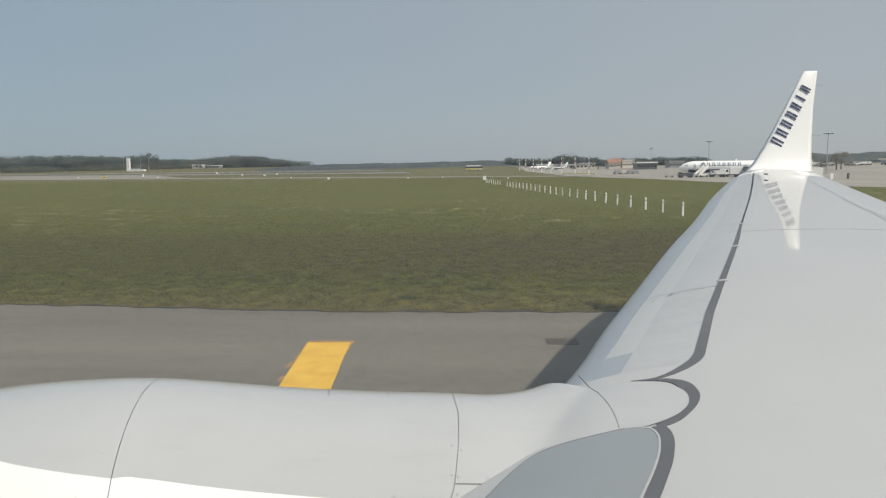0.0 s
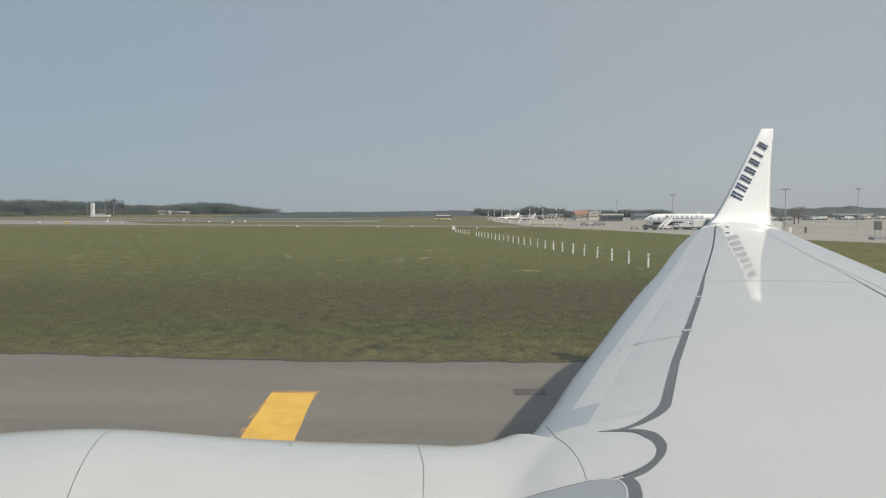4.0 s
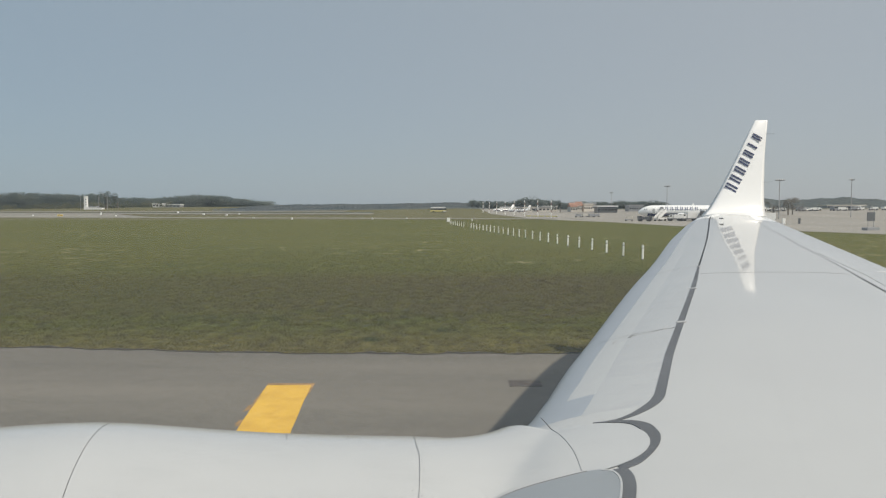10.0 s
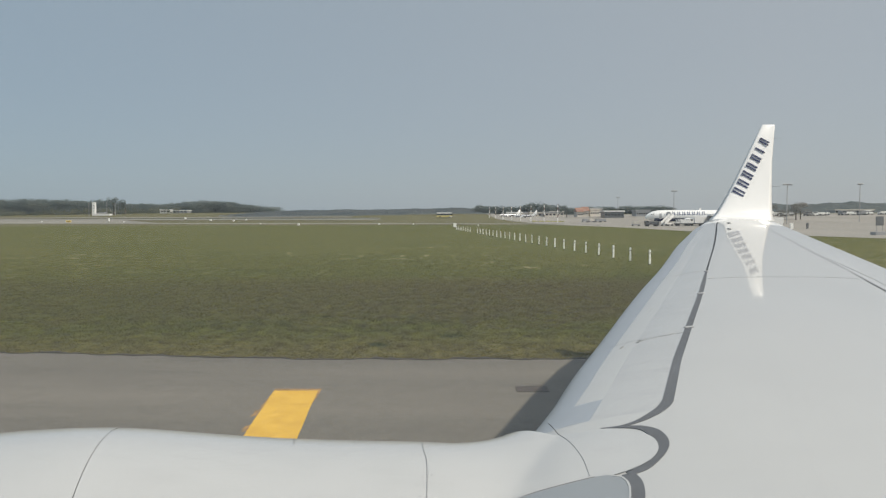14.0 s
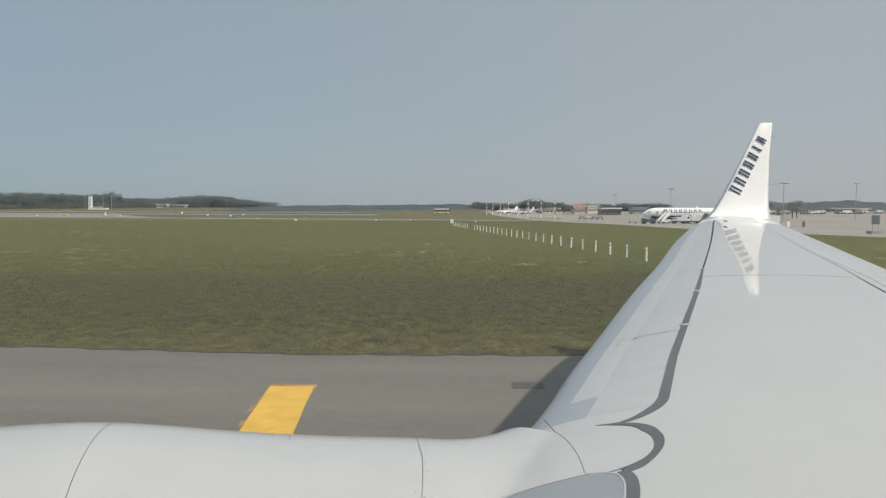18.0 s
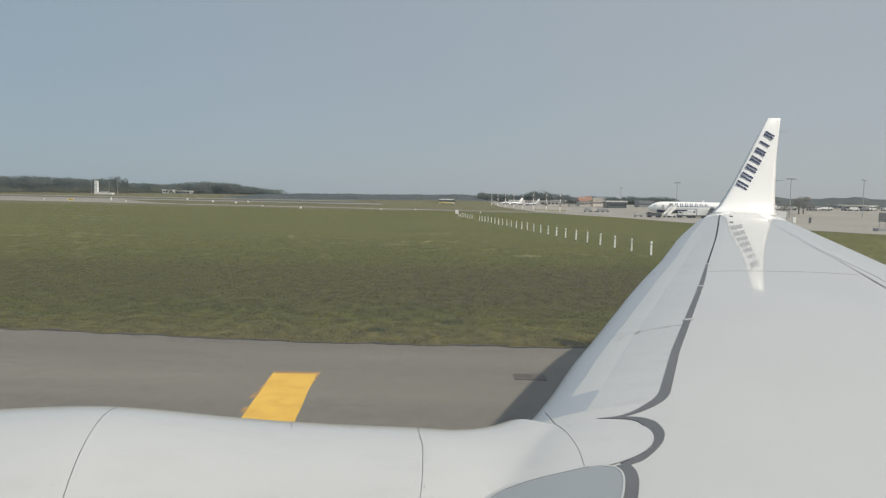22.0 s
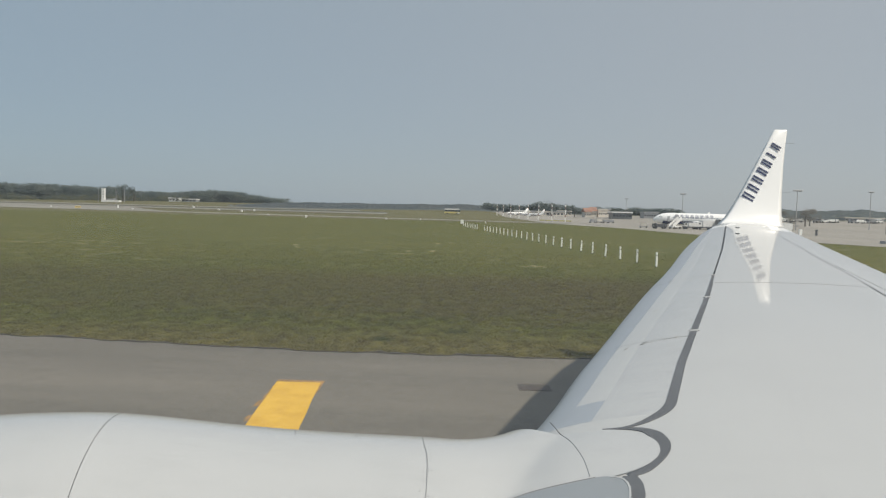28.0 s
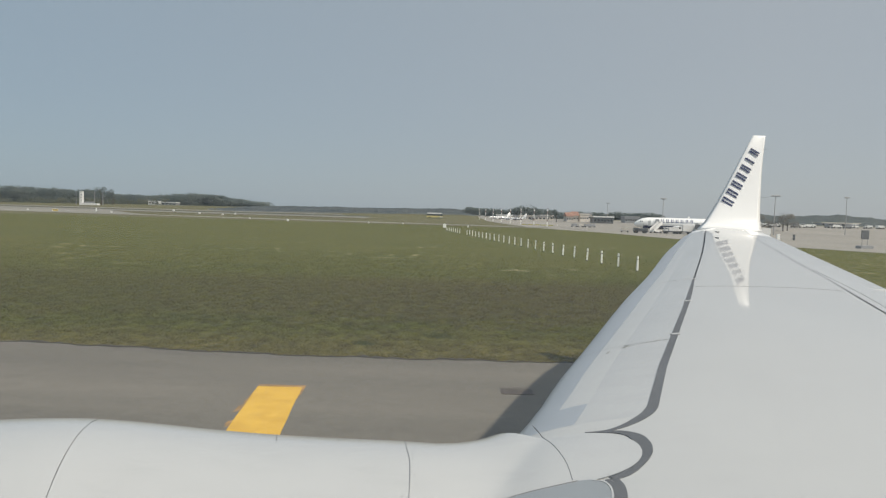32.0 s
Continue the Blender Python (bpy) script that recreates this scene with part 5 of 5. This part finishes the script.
for k in range(5):
    bx, by = 37.5 + 2.7 * k, 303 - 1.2 * k
    e = thing("barrier", bx, by, rise(bx, by) + 0.05, "low dull yellow barrier at the apron edge", "barrier", "yellow apron barriers", rz=-24)
    part("plank", box_bm((2.5, 0.10, 0.45), (0, 0, 0.62), 0.02), M_BUSYELLOW, e)
    for sx in (-0.9, 0.9):
        part("foot", box_bm((0.14, 0.6, 0.42), (sx, 0, 0.21), 0.02), M_STEEL, e)
e = thing("apron_notice_board", 75.6, 121, rise(75.6, 121), "dark square notice board on a weighted stand", "board", rz=15)
part("panel", box_bm((1.7, 0.12, 1.6), (0, 0, 2.5), 0.03), M_BUSGREY, e)
for sx in (-0.6, 0.6):
    part("leg", rod_bm((sx, 0, 0), (sx, 0, 1.8), 0.05), M_STEEL, e)
part("ballast", box_bm((2.8, 1.2, 0.55), (0, 0, 0.28), 0.05), M_STEEL, e)

# small parked aircraft far off, and the red-tailed one rolling along the runway
airliner(28, 392, 20, 0.34, M_WHITE, "small white aircraft parked far across the apron", "small_aircraft")
airliner(36, 386, -15, 0.33, M_WHITE, "small white aircraft parked far across the apron", "small_aircraft")
airliner(-215, 700, 150, 0.42, M_WHITE, "white airliner far along the runway", "distant_airliner")


# ---------------------------------------------------------------- buildings
def shed(x, y, w, d, h, wall, roof, label, name="building", pitched=False, rz=0, nwin=6, win_h=0.9):
    h += 0.8 if x > 0 else 0.0
    e = thing(name, x, y, rise(x, y) - 0.3, label, "building", rz=rz)
    part("wall", box_bm((w, d, h), (0, 0, h / 2)), wall, e)
    if pitched:
        bm = bmesh.new()
        pk = min(2.4, d * 0.3)
        vs = [bm.verts.new(p) for p in ((-w / 2 - .4, -d / 2 - .4, h), (w / 2 + .4, -d / 2 - .4, h), (w / 2 + .4, d / 2 + .4, h), (-w / 2 - .4, d / 2 + .4, h), (-w / 2 - .4, 0, h + pk), (w / 2 + .4, 0, h + pk))]
        for q in ((0, 1, 5, 4), (2, 3, 4, 5), (0, 4, 3), (1, 2, 5), (3, 2, 1, 0)):
            bm.faces.new([vs[k] for k in q])
        part("roof", bm, roof, e)
    else:
        part("roof", box_bm((w + 0.8, d + 0.8, 0.7), (0, 0, h + 0.35), 0.05), roof, e)
    for k in range(nwin):
        wx = -w / 2 + w * (k + 0.5) / nwin
        part("window", box_bm((w / nwin * 0.6, 0.06, win_h), (wx, -d / 2 - 0.03, h * 0.55)), M_DARKGLASS, e)
    return e


shed(88.2, 373, 10.6, 9, 2.7, M_BUSGREY, M_BUSWHITE, "low dark hangar with a broad white roof edge", "hangar")
shed(110.8, 398, 8.2, 9, 2.6, M_STEEL, M_STEEL, "long low grey shed behind the airliner", "hangar")
for x, y, w, h, roof in ((75.4, 402, 3.6, 2.4, M_ORANGE), (79.4, 404, 3.4, 3.0, M_ORANGE), (84.5, 408, 5.5, 3.4, M_WALL), (62, 420, 9, 1.8, M_STEEL), (54, 424, 10, 1.6, M_WALL), (66, 426, 8, 2.0, M_WALL), (88, 424, 10, 3.6, M_STEEL), (81, 420, 6, 2.6, M_BUSGREY), (47, 428, 8, 1.6, M_STEEL), (40, 424, 9, 1.5, M_BUSWHITE)):
    shed(x, y, w, 8, h, M_WALL, roof, "small rendered building with a tiled roof beyond the apron", "house", roof is M_ORANGE, random.uniform(-15, 15), 4)
shed(196, 440, 16, 10, 0.9, M_WALL, M_STEEL, "long pale building below the hills", "terminal_building", nwin=14)
shed(250, 430, 24, 10, 1.0, M_STEEL, M_WALL, "long grey building below the hills", "terminal_building", nwin=12)
shed(-259, 622, 9, 9, 3.0, M_BUSWHITE, M_BUSWHITE, "low white shed at the wood edge", "shed", nwin=3)
shed(-246, 624, 13, 9, 2.2, M_STEEL, M_BUSWHITE, "low grey shed with a pale roof at the wood edge", "shed", nwin=4)

e = thing("radio_tower", -296, 565, rise(-296, 565), "plain white tower block at the edge of the woods", "tower")
part("shaft", box_bm((2.5, 2.5, 10.8), (0, 0, 5.4), 0.2), M_BUSWHITE, e)
part("parapet", box_bm((2.7, 2.7, 0.4), (0, 0, 11.0), 0.1), M_BUSWHITE, e)
for k in range(3):
    part("window", box_bm((0.7, 0.05, 0.8), (0.4, -1.27, 4 + 2.2 * k)), M_CABIN, e)
part("annexe", box_bm((8, 5, 2.0), (3.2, 0, 1.0), 0.1), M_BUSWHITE, e)
part("annexe_roof", box_bm((6, 5.2, 1.2), (6.5, 0, 2.4), 0.1), M_STEEL, e)
part("low_wing", box_bm((7, 5, 1.6), (11, -1, 0.8), 0.1), M_BUSWHITE, e)
for dx in (-5, 10, 17):
    m = thing("aerial", -296 + dx, 566, rise(-296 + dx, 566), "thin grey aerial mast beside the white tower", "aerial", "aerials")
    part("pole", rod_bm((0, 0, 0), (0, 0, 11.5), 0.22, 0.12, 6), M_STEEL, m)
    part("stay", rod_bm((0, 0, 10), (4, 3, 0), 0.05, seg=4), M_STEEL, m)


# ---------------------------------------------------------------- woods
def clumps(trees, per, leaf, rng):
    """Leaf tufts as small bent quads filling each crown: rows of x, y, z, radius, height."""
    vs, fs = [], []
    for (x, y, z, r, h) in trees:
        ks = int(per * (0.7 + 0.6 * rng.random()))
        lob = [(rng.gauss(0, 0.45) * r, rng.gauss(0, 0.45) * r, h * (0.15 + 0.78 * rng.random()), r * (0.35 + 0.35 * rng.random())) for _ in range(5)]
        for k in range(ks):
            lx, ly, lz, lr = lob[k % 5]
            dx, dy, dz = rng.gauss(0, 1), rng.gauss(0, 1), rng.gauss(0, 1)
            n = math.sqrt(dx * dx + dy * dy + dz * dz) + 1e-6
            q = lr * (0.6 + 0.45 * rng.random()) / n
            c = Vector((x + lx + dx * q, y + ly + dy * q, z + max(0.4, lz + dz * q * 0.9)))
            s = leaf * (0.6 + 0.8 * rng.random())
            a = Vector((rng.gauss(0, 1), rng.gauss(0, 1), rng.gauss(0, 1))).normalized() * s
            b = Vector((rng.gauss(0, 1), rng.gauss(0, 1), rng.gauss(0, 1))).normalized() * s
            a, b = (k - 0.7 * k.dot(SUNWAY) * SUNWAY for k in (a, b))  # leaves turn to the light
            i = len(vs)
            vs += [c - a, c + b * 0.8, c + a, c - b * 0.8]
            fs.append((i, i + 1, i + 2, i + 3))
    return vs, fs


rng = random.Random(7)


def wood(name, rows, leaf, per, mat, label):
    vs, fs = clumps(rows, per, leaf, rng)
    return tagged(add(name, vs, fs, mat), label, "woods", kind="stuff")


CREST = ((-0.85, -0.62, -0.56, -0.50, -0.475, -0.43, -0.385, -0.358, -0.33, -0.298, -0.28, -0.255), (14.5, 14.0, 12.2, 12.0, 8.2, 7.4, 9.5, 10.8, 9.5, 6.6, 4.2, 3.2))
rows = []
for i in range(900):  # dense pine wood on the far side of the runway
    q = rng.random()
    az = -0.80 + 0.545 * q
    y = 640 + 110 * rng.random()
    x = az * y
    h = float(np.interp(az, CREST[0], CREST[1])) * (0.90 + 0.16 * rng.random())
    rows.append((x, y, rise(x, y), 5.0 + 2 * rng.random(), h))
wood("pine_wood", rows, 0.75, 230, M_LEAF, "dark pine wood along the far side of the airfield")
rows = []
for i in range(120):
    az = -0.82 + 0.42 * rng.random()
    y = 610 + 24 * rng.random()
    x = az * y
    rows.append((x, y, rise(x, y), 3.2, 2.5 + 3 * rng.random()))
wood("scrub", rows, 0.6, 130, M_SCRUB, "pale green scrub in front of the pine wood")
rows = []
for i in range(330):  # trees behind the apron buildings
    az = 0.04 + 0.28 * rng.random()
    y = 470 + 60 * rng.random()
    x = az * y
    h = 3.6 + 1.3 * noise.noise((az * 30, 3, 0)) + (3.0 * math.exp(-((az - 0.128) / 0.022) ** 2))
    rows.append((x, y, rise(x, y), 3.4 + 1.5 * rng.random(), max(2.5, h) * (0.8 + 0.4 * rng.random())))
wood("tree_belt", rows, 0.75, 170, M_LEAF, "dark tree belt behind the apron buildings")


def hill(name, az0, az1, dist, top, seed, label, mat, roll=0.55, canopy=1.0):
    """A distant wooded ridge with a rolling crest and a bumpy canopy."""
    def at(az, q):
        y = dist * (0.86 + 0.14 * q)
        crest = smooth01(az0, az0 + 0.09, az) * (1 - smooth01(az1 - 0.05, az1, az)) * top * (0.62 + roll * noise.noise((az * 9 + seed, 0, 0)) + 0.12 * noise.noise((az * 31 + seed, 0, 0)))
        bump = canopy * 1.6 * noise.noise((az * 160 + seed, q * 9, 0)) + canopy * 0.9 * noise.noise((az * 420, q * 20, seed))
        return (az * y, y, rise(az * y, y) + max(0.0, crest) * q + bump * min(1.0, 4 * q))
    vv, ff = sheet(at, lin(az0, az1, 420), lin(0, 1, 14))
    return tagged(add(name, vv, [q[::-1] for q in ff], mat), label, "hills", kind="stuff")


# no air haze is modelled: the ridges carry it in their blue-grey colour
hill("wooded_hills", 0.37, 1.1, 1500, 34, 3.3, "wooded hills behind the airport, coloured blue-grey for distance haze", M_HILL)
hill("distant_woods", -0.34, 0.07, 520, 3.9, 5.2, "woods across the airfield, coloured blue-grey for distance haze", M_FARWOOD, 0.14, 0.4)
hill("low_ridge", 0.04, 0.40, 1500, 6, 8.1, "low wooded ridge behind the apron, coloured blue-grey for distance haze", M_FARWOOD)


def tree(x, y, h, r, mat, label):
    e = thing("tree", x, y, rise(x, y), label, "tree")
    bm = rod_bm((0, 0, 0), (0, 0, h * 0.6), 0.035 * h, 0.015 * h, 8)
    for k in range(5):
        a = 2.4 * k
        rod_bm((0, 0, h * (0.3 + 0.06 * k)), (math.cos(a) * r * 0.6, math.sin(a) * r * 0.6, h * (0.5 + 0.07 * k)), 0.012 * h, 0.005 * h, 5, bm)
    part("trunk", bm, M_TRUNK, e)
    vs, fs = clumps([(0, 0, h * 0.12, r, h * 0.85)], 900 if mat is M_LEAF else 1500, r * (0.10 if mat is M_LEAF else 0.065), rng)
    add("crown", vs, fs, mat, e)


tree(-292, 590, 16.5, 5, M_LEAF, "tall dark pine rising above the wood")
tree(-285, 596, 13.5, 5, M_LEAF, "tall dark pine rising above the wood")
tree(151, 300, 8.6, 4.0, M_LEAFPALE, "bare brownish tree beside the apron")
tree(156, 306, 7.4, 3.6, M_LEAFPALE, "bare brownish tree beside the apron")
tree(146.5, 304, 6.5, 3.0, M_LEAFPALE, "bare brownish tree beside the apron")
tree(66, 388, 8.2, 3.0, M_LEAF, "dark round tree beside the hangar")

# ---------------------------------------------------------------- turf
def blades(spots, rng):
    """Bent grass blades: rows of x, y, spread, count, height."""
    vs, fs = [], []
    for (x, y, r, n, h) in spots:
        for k in range(n):
            bx, by = x + r * rng.gauss(0, 0.6), y + r * rng.gauss(0, 0.6)
            if by < edge_y(bx) + 0.02:
                continue
            a, hh = rng.random() * 6.283, h * (0.5 + 0.8 * rng.random())
            w = 0.006 + 0.008 * rng.random()
            lx, ly = 0.8 * h * rng.gauss(0, 1), 0.8 * h * rng.gauss(0, 1)
            j = len(vs)
            vs += [(bx - w * math.cos(a), by - w * math.sin(a), 0), (bx + w * math.cos(a), by + w * math.sin(a), 0), (bx + lx, by + ly, hh)]
            fs.append((j, j + 1, j + 2))
    return vs, fs


rng = random.Random(3)
# short blades over the near turf, thinning out with distance
gen = np.random.default_rng(11)
n = 300000
by = 1.0 / gen.uniform(1 / 75.0, 1 / 16.9, n)
bx = by * gen.uniform(-0.80, 0.50, n)
keep = (by > np.array([edge_y(q) for q in bx]) + 0.03) & (gen.uniform(0, 1, n) < np.clip((75 - by) / 42, 0, 1))
bx, by = bx[keep], by[keep]
n = len(bx)
far = by / 18.0
patch = np.array([noise.noise((x * 1.7, y * 1.2, 0)) + 0.6 * noise.noise((x * 4.5, y * 3.5, 4)) for x, y in zip(bx, by)])
tall = np.clip(0.030 * (1.0 + 1.1 * patch) * np.sqrt(far), 0.008, 0.055) * gen.uniform(0.6, 1.4, n)
half = 0.008 * far * gen.uniform(0.6, 1.3, n)
turn = gen.uniform(-0.9, 0.9, n)
lean = gen.normal(0, 1, (n, 2)) * tall[:, None] * 1.5
vs = np.zeros((n, 3, 3))
vs[:, 0, 0], vs[:, 0, 1] = bx - half * np.cos(turn), by - half * np.sin(turn)
vs[:, 1, 0], vs[:, 1, 1] = bx + half * np.cos(turn), by + half * np.sin(turn)
vs[:, 2, 0], vs[:, 2, 1], vs[:, 2, 2] = bx + lean[:, 0], by + lean[:, 1], tall
fs = np.arange(3 * n).reshape(n, 3)
tagged(add("grass_blades", vs.reshape(-1, 3).tolist(), fs.tolist(), M_BLADE), "short uneven olive grass beside the taxiway", "grass", kind="stuff")
for x, y, r in ((0.04, 20.4, 0.42), (-2.0, 18.85, 0.28)):
    vs, fs = blades([(x, y, r, 260, 0.07)], rng)
    tagged(add("weed_clump", vs, fs, M_WEED), "dark green weed clump standing in the short grass", "weed", "weed clumps")
